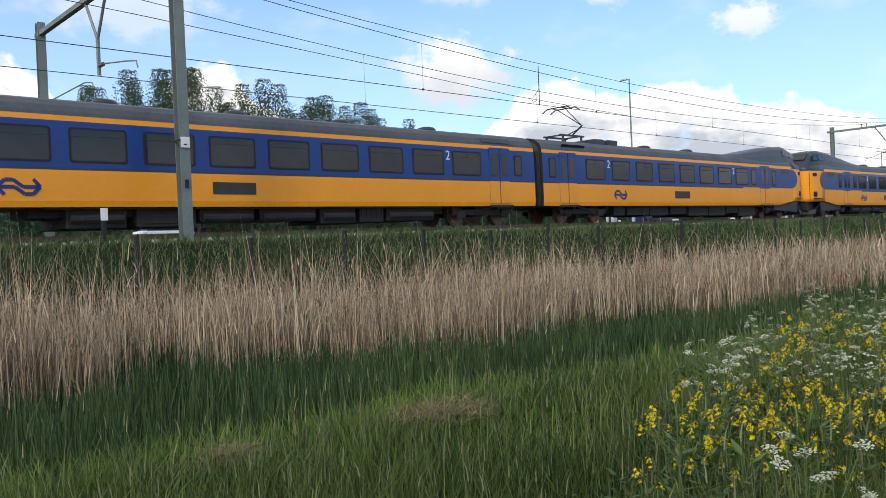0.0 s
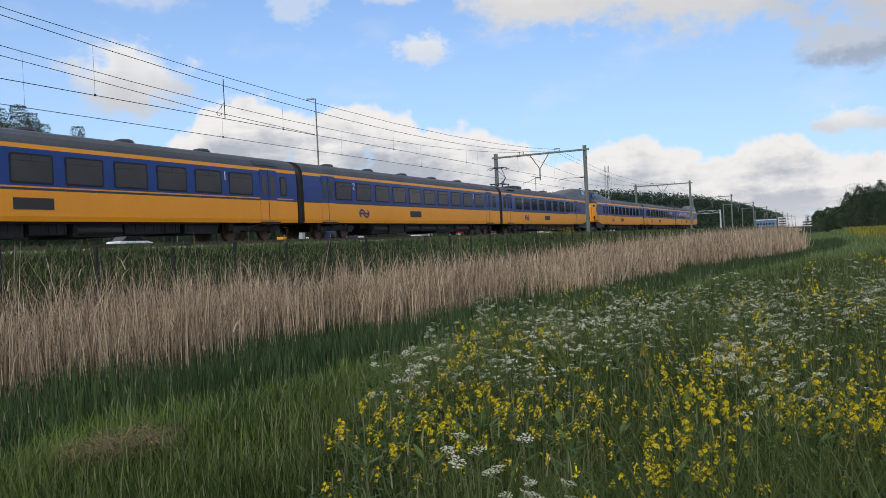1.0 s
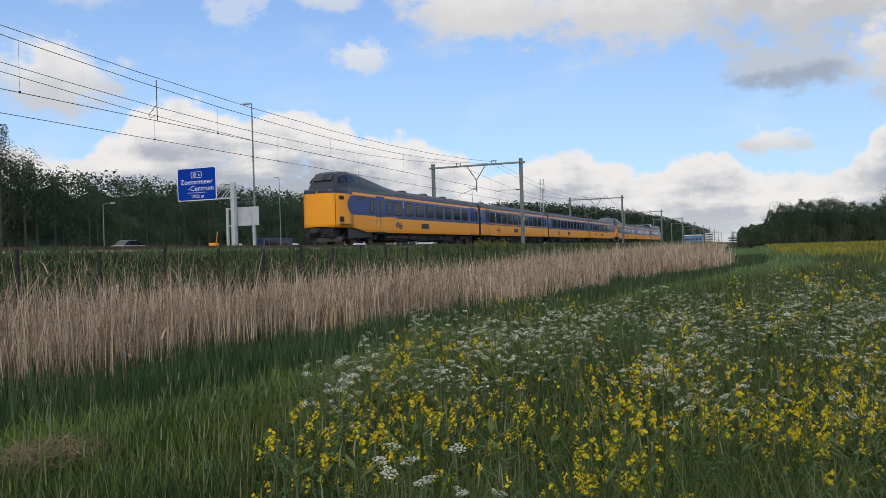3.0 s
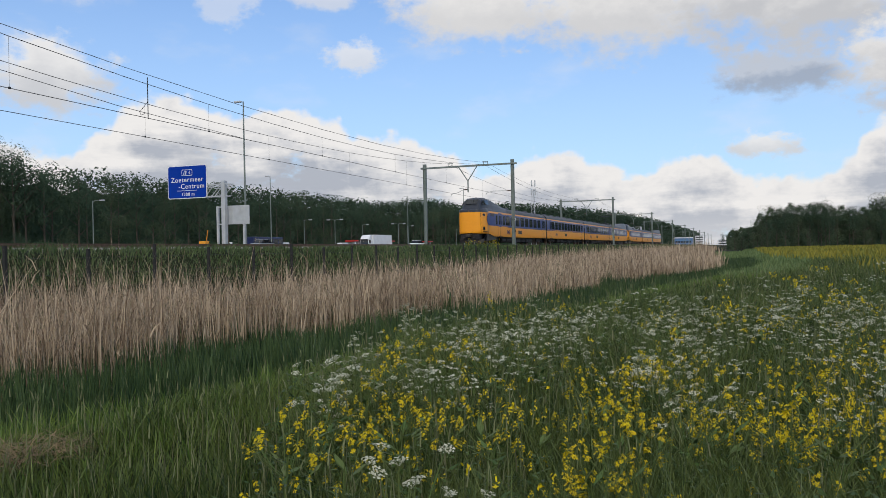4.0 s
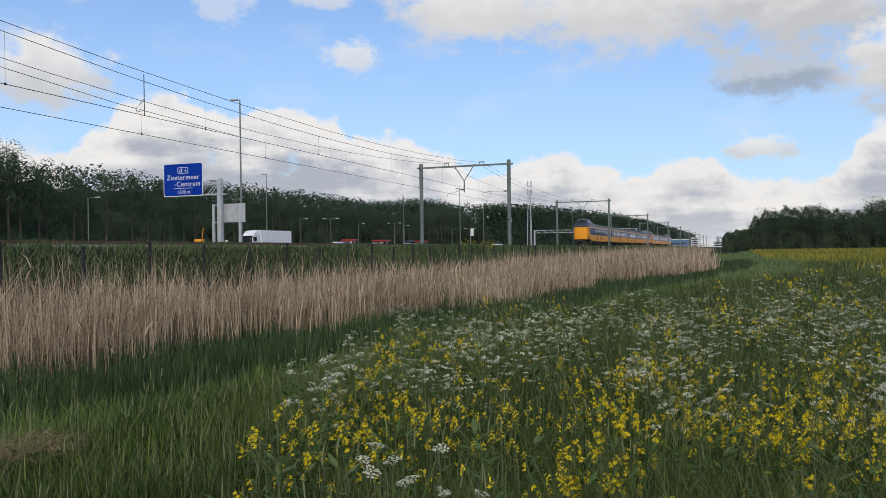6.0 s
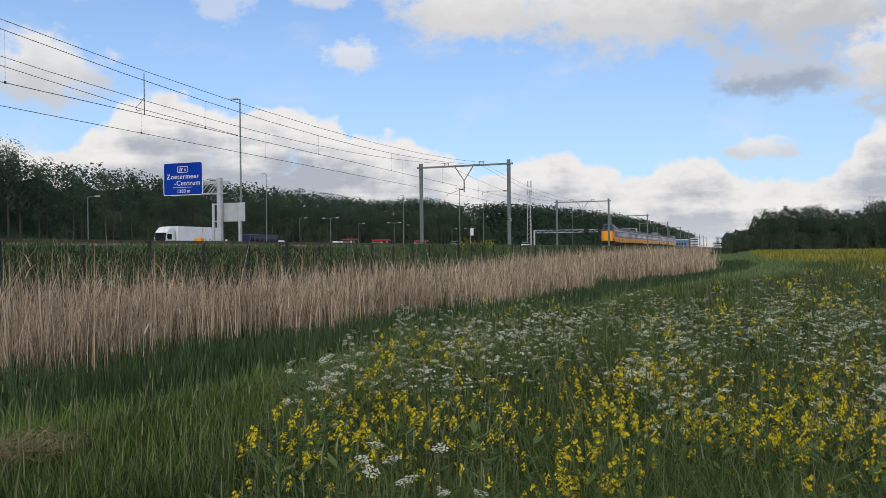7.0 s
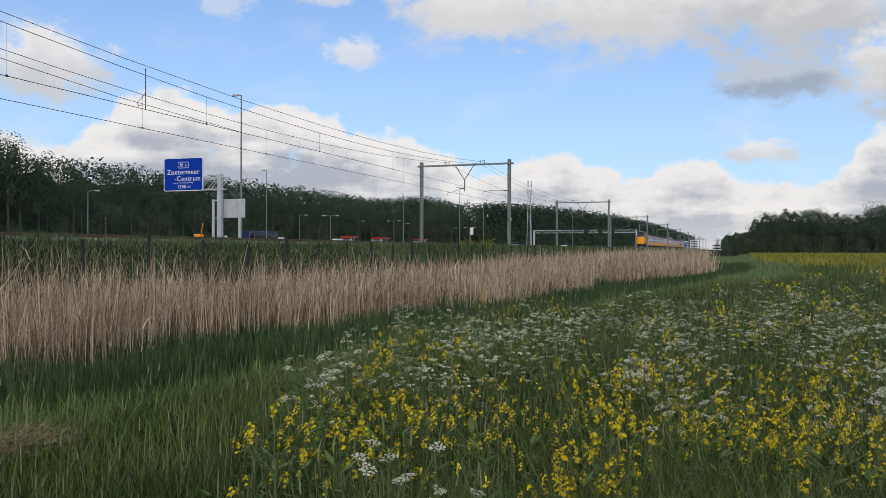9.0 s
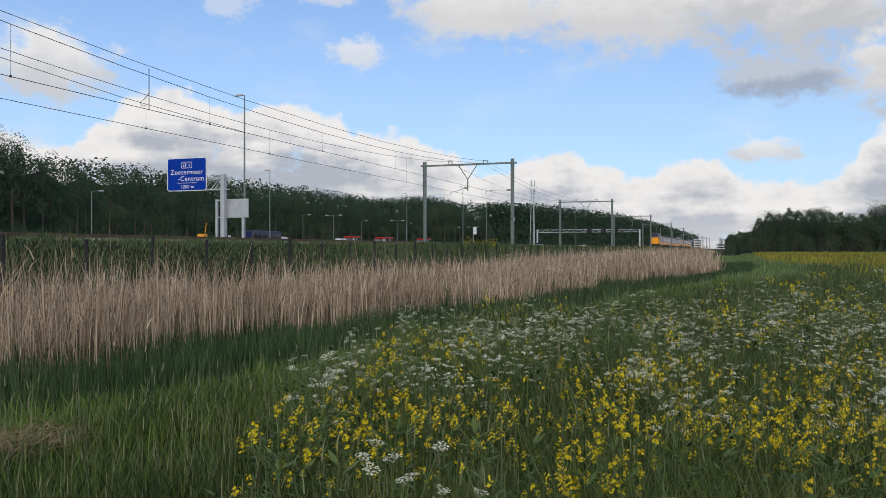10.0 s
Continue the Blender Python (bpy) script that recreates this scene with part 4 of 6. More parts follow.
def window(car, y, z, w, h, side, sash=True):
    f = obj("window", plate("window", w, h, 0.09, 0.0, 0.012), "black", car)
    f.matrix_basis = pose(side * (HW - 0.002), y, z, 0, 0, 0 if side > 0 else 180)
    g = obj("pane", plate("pane", w - 0.12, h - 0.12, 0.06, 0.0, 0.016), "train_glass", f)
    if sash and w > 1:
        key = ("sash", w)
        if key not in SHARED:
            bm = bmesh.new()
            box(bm, (0.016, -w / 2 + 0.07, h * 0.24), (0.022, w / 2 - 0.07, h * 0.24 + 0.025))
            box(bm, (0.016, -0.012, h * 0.25), (0.022, 0.012, h / 2 - 0.07))
            me = bpy.data.meshes.new("sash_bar")
            bm.to_mesh(me)
            bm.free()
            SHARED[key] = me
        obj("sash_bar", SHARED[key], "vent", f)


def door(car, y, side, flip=1):
    """Double folding door: seams, two narrow windows, a step."""
    d = obj("door", plate("door", 1.25, 2.32, 0.05, 0.0, 0.006), "train_blue", car)
    d.matrix_basis = pose(side * (HW - 0.001), y, 2.06, 0, 0, 0 if side > 0 else 180)
    if "door_lower" not in SHARED:
        bm = bmesh.new()
        box(bm, (0.006, -0.62, -1.15), (0.009, -0.02, -0.24))
        box(bm, (0.006, 0.02, -1.15), (0.009, 0.62, -0.24))
        SHARED["door_lower"] = bpy.data.meshes.new("door_panel")
        bm.to_mesh(SHARED["door_lower"])
        bm.free()
        bm = bmesh.new()
        box(bm, (0.006, -0.02, -1.16), (0.011, 0.02, 1.14))
        box(bm, (0.0, -0.66, -1.34), (0.12, 0.66, -1.24), 0.01)
        SHARED["door_seam"] = bpy.data.meshes.new("door_seam")
        bm.to_mesh(SHARED["door_seam"])
        bm.free()
    obj("door_panel", SHARED["door_lower"], "train_yellow", d, "yellow lower door panel")
    obj("door_seam", SHARED["door_seam"], "black", d)
    for s in (-0.31, 0.31):
        o = obj("door_window", plate("door_window", 0.34, 0.92, 0.06, 0.006, 0.014), "train_glass", d)
        o.location = (0, s, 0.45)


def ribbon_logo(car, y, z, side):
    """The operator's mark as a plain shape: a double bent arrow."""
    if "logo" not in SHARED:
        bm = bmesh.new()
        w = 0.055

        def bar(pts):
            for p, q in zip(pts, pts[1:]):
                d = Vector((q[0] - p[0], q[1] - p[1]))
                n = Vector((-d.y, d.x)).normalized() * w
                vs = [bm.verts.new((0.004, a + s * n.x, b + s * n.y)) for (a, b), s in ((p, 1), (p, -1), (q, -1), (q, 1))]
                bm.faces.new(vs)
        bar([(0.62, 0.0), (0.3, 0.0), (0.12, -0.0), (-0.16, 0.2), (-0.4, 0.2), (-0.62, 0.0)])
        bar([(-0.62, 0.0), (-0.3, 0.0), (-0.12, 0.0), (0.16, -0.2), (0.4, -0.2), (0.62, 0.0)])
        bar([(0.62, 0.0), (0.42, 0.22)])
        bar([(-0.62, 0.0), (-0.42, -0.22)])
        r = bmesh.ops.extrude_face_region(bm, geom=bm.faces[:])
        bmesh.ops.translate(bm, verts=[g for g in r["geom"] if isinstance(g, bmesh.types.BMVert)], vec=(0.004, 0, 0))
        SHARED["logo"] = bpy.data.meshes.new("logo")
        bm.to_mesh(SHARED["logo"])
        bm.free()
    o = obj("logo", SHARED["logo"], "logo_blue", car, "dark blue double-arrow emblem")
    o.matrix_basis = pose(side * (HW + 0.001), y, z, 0, 0, 0 if side > 0 else 180) @ Matrix.Diagonal((1, 0.85, 0.95, 1))


def class_number(car, ch, y, z, side):
    c = bpy.data.curves.new("class_number", "FONT")
    c.body, c.size, c.extrude, c.align_x = ch, 0.52, 0.003, "CENTER"
    ob = bpy.data.objects.new("tmp_text", c)
    scene.collection.objects.link(ob)
    me = bpy.data.meshes.new_from_object(ob.evaluated_get(bpy.context.evaluated_depsgraph_get()))
    bpy.data.objects.remove(ob)
    me.name = "class_number"
    o = obj("class_number", me, "white_paint", car, "white class number " + ch)
    o.matrix_basis = pose(side * (HW + 0.006), y, z, 90, 0, 90 if side > 0 else -90)


def bogie(car, y):
    bm = bmesh.new()
    for s in (-1, 1):
        box(bm, (s * 1.05, y - 1.75, 0.42), (s * 1.2, y + 1.75, 0.66), 0.04)
        for dy in (-1.25, 1.25):
            box(bm, (s * 1.08, y + dy - 0.22, 0.3), (s * 1.26, y + dy + 0.22, 0.62), 0.05)
            rod(bm, (s * 1.16, y + dy - 0.45, 0.62), (s * 1.16, y + dy - 0.45, 0.84), 0.11, n=10)
        rod(bm, (s * 1.22, y - 0.5, 0.55), (s * 1.22, y + 0.5, 0.75), 0.05, n=8)
    box(bm, (-1.1, y - 0.35, 0.4), (1.1, y + 0.35, 0.85), 0.05)
    b = part("bogie", bm, "under", car, "dark steel bogie frame")
    for dy in (-1.25, 1.25):
        for s in (-1, 1):
            if "wheel" not in SHARED:
                w = bmesh.new()
                for x0, x1, r in ((-0.07, 0.06, 0.46), (0.06, 0.09, 0.40), (-0.1, -0.07, 0.49)):
                    rod(w, (x0, 0, 0), (x1, 0, 0), r, n=24)
                SHARED["wheel"] = bpy.data.meshes.new("wheel")
                w.to_mesh(SHARED["wheel"])
                w.free()
            o = obj("wheel", SHARED["wheel"], "rail", b)
            o.matrix_basis = pose(s * 0.76, y + dy, 0.46, 0, 0, 0 if s > 0 else 180)
    return b


def underboxes(car, y0, y1, seed):
    rd = random.Random(seed)
    bm = bmesh.new()
    # dark tray added below the floor in place of the shade there
    box(bm, (-0.9, y0 - 0.9, 0.5), (0.9, y1 + 0.4, 0.84), 0.04)
    part("shade_tray", bm, "under", car)
    y = y0
    while y < y1 - 0.8:
        l = rd.uniform(0.8, 2.4)
        e, low = min(y + l, y1), rd.uniform(0.16, 0.36)
        bm = bmesh.new()
        box(bm, (-1.18, y, low), (1.18, e, 0.82), 0.04)
        kind = rd.random()
        if kind < 0.35:
            rod(bm, (1.14, y + 0.1, 0.46), (1.14, e - 0.1, 0.46), 0.16, n=10)
        elif kind < 0.75:
            for k in range(5):                     # ribs of a louvred box
                yy = y + 0.1 + (e - y - 0.2) * k / 4
                box(bm, (1.17, yy - 0.02, low + 0.06), (1.205, yy + 0.02, 0.76))
        else:
            box(bm, (1.17, y + 0.12, low + 0.1), (1.2, e - 0.12, low + 0.34), 0.01)
        part("equipment_box", bm, "under", car)
        y += l + rd.uniform(0.06, 0.3)
    for s in (-1, 1):
        bm = bmesh.new()
        rod(bm, (s * 1.28, y0 - 0.6, 0.74), (s * 1.28, y1, 0.74), 0.03, n=6)
        part("brake_pipe", bm, "under", car)


def roof_dome(car, y):
    bm = bmesh.new()
    loft(bm, [[(math.cos(a) * r, y + math.sin(a) * r, z) for a in [k * math.pi / 8 for k in range(16)]] for r, z in ((0.4, 3.82), (0.4, 3.98), (0.33, 4.06), (0.16, 4.1))])
    part("roof_ventilator", bm, "cab_dark", car)


def bellows(car, y, sgn):
    """Folded gangway between two coaches."""
    rings = []
    for k in range(7):
        s = 0.93 if k % 2 else 0.86
        rings.append([(x * s, y + sgn * 0.075 * k, 0.95 + (z - 0.95) * (0.96 if k % 2 else 0.92)) for x, _, z in ring(0)])
    if sgn < 0:
        rings.reverse()
    skin("gangway_bellows", rings, car, mats=("black",) * 5, label="black folded rubber gangway")


def pantograph(car, y, sgn):
    p = bmesh.new()
    for s in (-0.5, 0.5):
        for dy in (-0.7, 0.7):
            rod(p, (s, y + dy, 3.85), (s, y + dy, 4.18), 0.08, 0.05, 8)
        box(p, (s - 0.04, y - 0.9, 4.16), (s + 0.04, y + 0.9, 4.24))
    box(p, (-0.5, y - 0.75, 4.18), (0.5, y - 0.65, 4.24))
    box(p, (-0.5, y + 0.65, 4.18), (0.5, y + 0.75, 4.24))
    base = part("pantograph_base", p, "cab_dark", car)
    a = bmesh.new()
    k0, k1, top = (0, y + sgn * 0.6, 4.28), (0, y + sgn * 1.45, 4.85), (0, y - sgn * 0.15, 5.55)
    rod(a, k0, k1, 0.05, n=6)
    for s in (-0.25, 0.25):
        rod(a, (0, k1[1], k1[2]), (s, top[1], top[2]), 0.022, n=5)
    rod(a, (0, y + sgn * 0.2, 4.28), (0, k1[1] - sgn * 0.1, k1[2] - 0.12), 0.025, n=5)
    part("pantograph_arm", a, "cab_dark", car)
    h = bmesh.new()
    for dy in (-0.3, 0.3):
        chain(h, [(-0.9, top[1] + dy, 5.42), (-0.6, top[1] + dy, 5.58), (0.6, top[1] + dy, 5.58), (0.9, top[1] + dy, 5.42)], 0.03, 5)
    for s in (-0.3, 0.3):
        rod(h, (s, top[1] - 0.3, 5.56), (s, top[1] + 0.3, 5.56), 0.02, n=5)
    part("pantograph_head", h, "cab_dark", car)
    g = bmesh.new()
    for dy, l in ((1.9, 0.9), (3.0, 0.7)):
        box(g, (-0.7, y + sgn * dy - 0.4, 3.8), (0.7, y + sgn * dy + 0.4, 4.12), 0.06)
    part("roof_box", g, "cab_dark", car)


def coach(L, cab=False, panto=False, classes=("2", "2"), label="", first=False, logo_y=9.3, grille_y=14.2):
    """A coach from y=0 to y=L, its cab (if any) at y=0. Heights from the rail."""
    car = thing("railcar", label, "train car", "coupled cars of the passing train")
    start = 9.0 if cab else 0.28
    skin("body", [ring(y) for y in (start, L * 0.6, L - 0.28)], car)
    if cab:
        build_cab(car)
    for side in (1, -1):
        if cab:
            window(car, 4.95, 2.5, 0.55, 0.95, side, False)
            door(car, 6.2, side)
            window(car, 7.65, 2.5, 0.65, 0.95, side, False)
            ys = [9.1 + 2.05 * k for k in range(8)]
            width = 1.5
        else:
            door(car, 2.45, side)
            ys = [3.95 + 2.07 * k for k in range(10)]
            width = 1.6
        for yy in ys:
            window(car, yy, 2.5, width, 0.98, side)
        door(car, L - (2.05 if cab else 2.5), side)
        window(car, L - (0.95 if cab else 1.35), 2.5, 0.5, 0.9, side, False)
        gap = (ys[1] - ys[0]) / 2
        class_number(car, classes[0], ys[0] + gap, 2.62, side)
        class_number(car, classes[1], ys[-2] + gap, 2.62, side)
        ribbon_logo(car, logo_y, 1.32, side)
        v = obj("grille", plate("grille", 1.5, 0.38, 0.02, 0.0, 0.008), "vent", car)
        v.matrix_basis = pose(side * (HW + 0.001), grille_y, 1.36, 0, 0, 0 if side > 0 else 180)
        r = obj("roof_grille", plate("roof_grille", 1.7, 0.24, 0.02, 0.0, 0.02), "cab_dark", car)
        r.matrix_basis = pose(side * 1.27, L - 2.6, 3.52, 0, -32 * side if side > 0 else 32, 0 if side > 0 else 180)
        if first:
            bm = bmesh.new()
            box(bm, (side * (HW - 0.0), 0.6, 1.88), (side * (HW + 0.004), L - 0.6, 1.93))
            part("class_stripe", bm, "train_yellow", car, "thin yellow first-class line")
    for yy in np.arange(4.5 if not cab else 13.0, L - 2, 4.3):
        roof_dome(car, float(yy))
    bogie(car, 4.4 if cab else 3.4)
    bogie(car, L - 3.4)
    underboxes(car, 7.2, L - 5.8, int(L * 10) + len(label))
    bellows(car, L - 0.28, 1)
    if not cab:
        bellows(car, 0.28, -1)
    if panto:
        pantograph(car, L - 3.6, -1)
    return car


def build_cab(car):
    """The yellow nose with the raised driver's cab on the roof behind it."""
    def nose_ring(y, k, low, top):
        pts = [(x * k, y, max(z, low) if z < 3.1 else min(z, top)) for x, z in SIDE]
        return pts + [(-x, yy, z) for x, yy, z in pts[-2::-1]]
    front = [0, 0, 0, 0, 0, 0, 4, 4, 4, 4, 4, 4]
    flank = [0, 0, 0, 0, 0, 0, 0, 4, 4, 4, 4, 4]
    rings = [nose_ring(*r) for r in ((0.2, 0.02, 1.12, 3.30), (0.21, 0.3, 1.10, 3.33), (0.24, 0.5, 1.08, 3.36), (0.31, 0.66, 1.06, 3.40), (0.44, 0.775, 1.05, 3.43), (0.68, 0.86, 1.05, 3.46),
                                     (1.1, 0.925, 1.05, 3.5), (1.7, 0.97, 1.05, 3.58), (2.3, 0.992, 1.04, 3.66))]
    nose = skin("nose", rings, car, strips=front + front[::-1] + [3], label="rounded bright yellow nose with a dark brow")
    for p in nose.data.polygons:
        if len(p.vertices) > 4 and p.center.y < 1:
            p.material_index = 0
    nose.data.polygons.foreach_set("use_smooth", [len(p.vertices) == 4 for p in nose.data.polygons])
    rings = [nose_ring(*r) for r in ((2.3, 0.992, 1.04, 3.66), (2.9, 1.0, 0.98, 3.72), (4.2, 1.0, 0.80, 3.9), (9.0, 1.0, 0.78, 3.92))]
    skin("cab_flank", rings, car, strips=flank + flank[::-1] + [3])
    # raised cab
    bm = bmesh.new()
    out = []
    for y, w, z0, z1 in ((0.45, 0.62, 3.34, 3.46), (0.85, 0.84, 3.38, 3.95), (1.4, 0.94, 3.40, 4.48), (1.9, 1.0, 3.42, 4.64), (2.6, 1.05, 3.45, 4.70), (4.2, 1.08, 3.5, 4.60),
                         (6.2, 1.08, 3.5, 4.34), (8.2, 1.05, 3.5, 4.05), (10.4, 1.0, 3.5, 3.88)):
        out.append([(w * 1.18, y, z0), (w * 1.1, y, z0 + (z1 - z0) * 0.4), (w * 0.93, y, z0 + (z1 - z0) * 0.8), (w * 0.7, y, z1 - 0.04), (0, y, z1), (-w * 0.7, y, z1 - 0.04),
                    (-w * 0.93, y, z0 + (z1 - z0) * 0.8), (-w * 1.1, y, z0 + (z1 - z0) * 0.4), (-w * 1.18, y, z0)])
    loft(bm, out)
    bmesh.ops.recalc_face_normals(bm, faces=bm.faces[:])
    cabm = part("driver_cab", bm, "cab_dark", car, "raised dark driver's cab on the roof")
    # windscreen and side windows
    bm = bmesh.new()
    loft(bm, [[(sx * x, 0.88 + dy, 4.0), (sx * x, 1.36 + dy, 4.46)] for x, sx, dy in ((0.66, -1, -0.06), (0.4, -1, -0.08), (0.0, 1, -0.09), (0.4, 1, -0.08), (0.66, 1, -0.06))], close=False, caps=False)
    part("windscreen", bm, "car_glass", cabm)
    for s in (-1, 1):
        bm = bmesh.new()
        loft(bm, [[(s * 1.075, 1.2, 3.9), (s * 0.97, 1.45, 4.26)], [(s * 1.135, 1.95, 3.93), (s * 0.99, 1.95, 4.38)]], close=False, caps=False)
        part("side_window", bm, "car_glass", cabm)
        bm = bmesh.new()
        loft(bm, [[(s * 1.145, 2.05, 3.95), (s * 1.0, 2.05, 4.4)], [(s * 1.18, 3.1, 3.98), (s * 1.05, 2.9, 4.4)]], close=False, caps=False)
        part("side_window", bm, "car_glass", cabm)
        # blue field with its rounded end
        pts = []
        for k in range(13):
            a = radians(90 + 180 * k / 12)
            pts.append((2.55 + 0.95 * math.cos(a), 2.5 + 0.62 * math.sin(a)))
        pts += [(9.02, 1.88), (9.02, 3.12)]
        bm = bmesh.new()
        loft(bm, [[(s * x, y, z) for y, z in pts] for x in (1.385, HW + 0.006)])
        bmesh.ops.recalc_face_normals(bm, faces=bm.faces[:])
        part("side_panel", bm, "train_blue", car, "blue side panel with a round end")
        o = obj("vent_panel", plate("vent_panel", 1.15, 0.3, 0.02, 0.0, 0.012), "cab_dark", car)
        o.matrix_basis = pose(s * HW, 3.0 + 0.35, 2.95, 0, 0, 0 if s > 0 else 180)
        # upper and lower lamps with their housings
        for z, h, w in ((2.9, 0.22, 0.44), (1.55, 0.36, 0.42)):
            l = obj("lamp_housing", plate("lamp_housing", w, h, 0.08, -0.06, 0.02), "black", car)
            l.matrix_basis = pose(s * (1.27 if z > 2 else 1.265), 0.98, z, 0, 0, -12 if s > 0 else 192)
            g = obj("lamp_glass", plate("lamp_glass", w * 0.5, h * 0.5, 0.05, 0.0, 0.03), "train_glass", l)
        bm = bmesh.new()
        box(bm, (s * 1.22, 0.75, 1.24), (s * 1.38, 1.9, 1.29), 0.01)
        part("step_bar", bm, "black", car)
        # seam between nose door and side
        bm = bmesh.new()
        box(bm, (s * 1.09, 0.46, 1.1), (s * 1.115, 0.50, 3.08))
        part("nose_seam", bm, "black", car)
        # grey skirt under the nose
        bm = bmesh.new()
        loft(bm, [[(s * 1.0, 0.9, 0.35), (s * 1.34, 1.6, 1.04), (s * 1.3, 1.6, 0.35)], [(s * 1.3, 5.0, 0.5), (s * 1.36, 5.0, 0.8), (s * 1.3, 5.0, 0.5)]], caps=False)
        part("skirt", bm, "cab_dark", car)
    # coupler, a near-black block standing for the shaded opening, and the snow plough
    bm = bmesh.new()
    box(bm, (-0.95, 0.35, 0.45), (0.95, 3.6, 1.06), 0.05)
    part("shaded_opening_block", bm, "under", car)
    bm = bmesh.new()
    box(bm, (-0.22, -0.35, 0.75), (0.22, 0.6, 1.02), 0.05)
    rod(bm, (-0.5, 0.0, 0.68), (-0.5, 0.5, 0.68), 0.07)
    rod(bm, (0.5, 0.0, 0.68), (0.5, 0.5, 0.68), 0.07)
    part("coupler", bm, "vent", car)
    bm = bmesh.new()
    loft(bm, [[(-1.25, 0.9, 0.2), (-1.25, 0.9, 0.5), (-1.25, 1.2, 0.5)], [(0, 0.1, 0.2), (0, 0.1, 0.42), (0, 0.5, 0.42)], [(1.25, 0.9, 0.2), (1.25, 0.9, 0.5), (1.25, 1.2, 0.5)]])
    part("snow_plough", bm, "vent", car)


TRAIN = []       # (car, offset from the tail, turned)


def build_train():
    cabL, midL = 27.6, 27.0
    lab = "yellow and blue electric train "
    tail = coach(cabL, True, False, ("2", "2"), lab + "end car with a raised driver's cab")
    mid = coach(midL, False, False, ("1", "1"), lab + "middle car, first class", True, 5.98, 12.25)
    mid2 = coach(midL, False, False, ("2", "2"), lab + "middle car, second class", False, 5.98, 12.25)
    panto = coach(cabL, True, True, ("2", "2"), lab + "end car with pantograph and raised cab", False, 21.5, 15.8)
    o = 0.0
    # four-car set at the tail, three-car set ahead of it; a turned car is placed by its far end
    for car, L, turned in ((tail, cabL, False), (mid, midL, False), (mid2, midL, False), (panto, cabL, True), (None, 0.5, False)):
        if car:
            TRAIN.append((car, o + (L if turned else 0), turned))
        o += L
    for src, L, turned in ((tail, cabL, False), (mid2, midL, False), (panto, cabL, True)):
        TRAIN.append((copy_thing(src, Matrix()), o + (L if turned else 0), turned))
        o += L


TAIL_AT = [(0.0, -54.5), (0.4, -41.7), (1.0, -22.0), (1.8, 4.2), (2.5, 27.1), (3.3, 52.1), (4.5, 89.6), (5.5, 120.8), (6.5, 151.7), (7.5, 182.6), (8.75, 222.5), (10.0, 263.0)]


# ---- motorway ----
def build_road():
    for name, x0, x1 in (("road_near", -68.0, -52.6), ("road_far", -95.5, -73.0), ("road_service", -118.0, -99.0)):
        bm = bmesh.new()
        box(bm, (x0, -600 if name != "road_service" else 60, ROAD - 0.4), (x1, 1800 if name != "road_service" else 330, ROAD))
        tagged(part(name, bm, "asphalt"), "grey asphalt carriageway", "road", kind="structure")
    lines = bmesh.new()
    for x in (-53.4, -67.4, -73.6, -94.8):
        box(lines, (x - 0.08, -200, ROAD), (x + 0.08, 900, ROAD + 0.006))
    for x in (-58.2, -62.6, -80.5, -87.6):
        for k in range(-10, 60):
            box(lines, (x - 0.07, k * 12.0, ROAD), (x + 0.07, k * 12.0 + 3.0, ROAD + 0.006))
    tagged(part("lane_markings", lines, "white_paint"), "white lane lines on the motorway", "lane markings", kind="structure")
    for x in (-70.0, -71.0, -97.0):
        g = thing("guard_rail", "galvanised steel guard rail beside the motorway", "guard rail", "guard rails")
        bm = bmesh.new()
        pr = [(0.0, 0.45), (0.08, 0.5), (0.0, 0.58), (0.08, 0.66), (0.0, 0.75), (-0.01, 0.75), (-0.01, 0.45)]
        loft(bm, [[(x + a, y, ROAD + b) for a, b in pr] for y in (-100, 500)])
        part("beam", bm, "light_steel", g)
        bm = bmesh.new()
        box(bm, (-0.05, -0.05, -0.1), (0.05, 0.05, 0.72))
        me = bpy.data.meshes.new("post")
        bm.to_mesh(me)
        bm.free()
        for k in range(40):
            obj("post", me, "light_steel", g).location = (x - 0.07, 20 + k * 8.0, ROAD)


def text_mesh(name, body, size, align="CENTER"):
    c = bpy.data.curves.new(name, "FONT")
    c.body, c.size, c.extrude, c.align_x, c.space_character = body, size, 0.008, align, 1.12
    ob = bpy.data.objects.new("tmp_text", c)
    scene.collection.objects.link(ob)
    me = bpy.data.meshes.new_from_object(ob.evaluated_get(bpy.context.evaluated_depsgraph_get()))
    bpy.data.objects.remove(ob)
    me.name = name
    return me


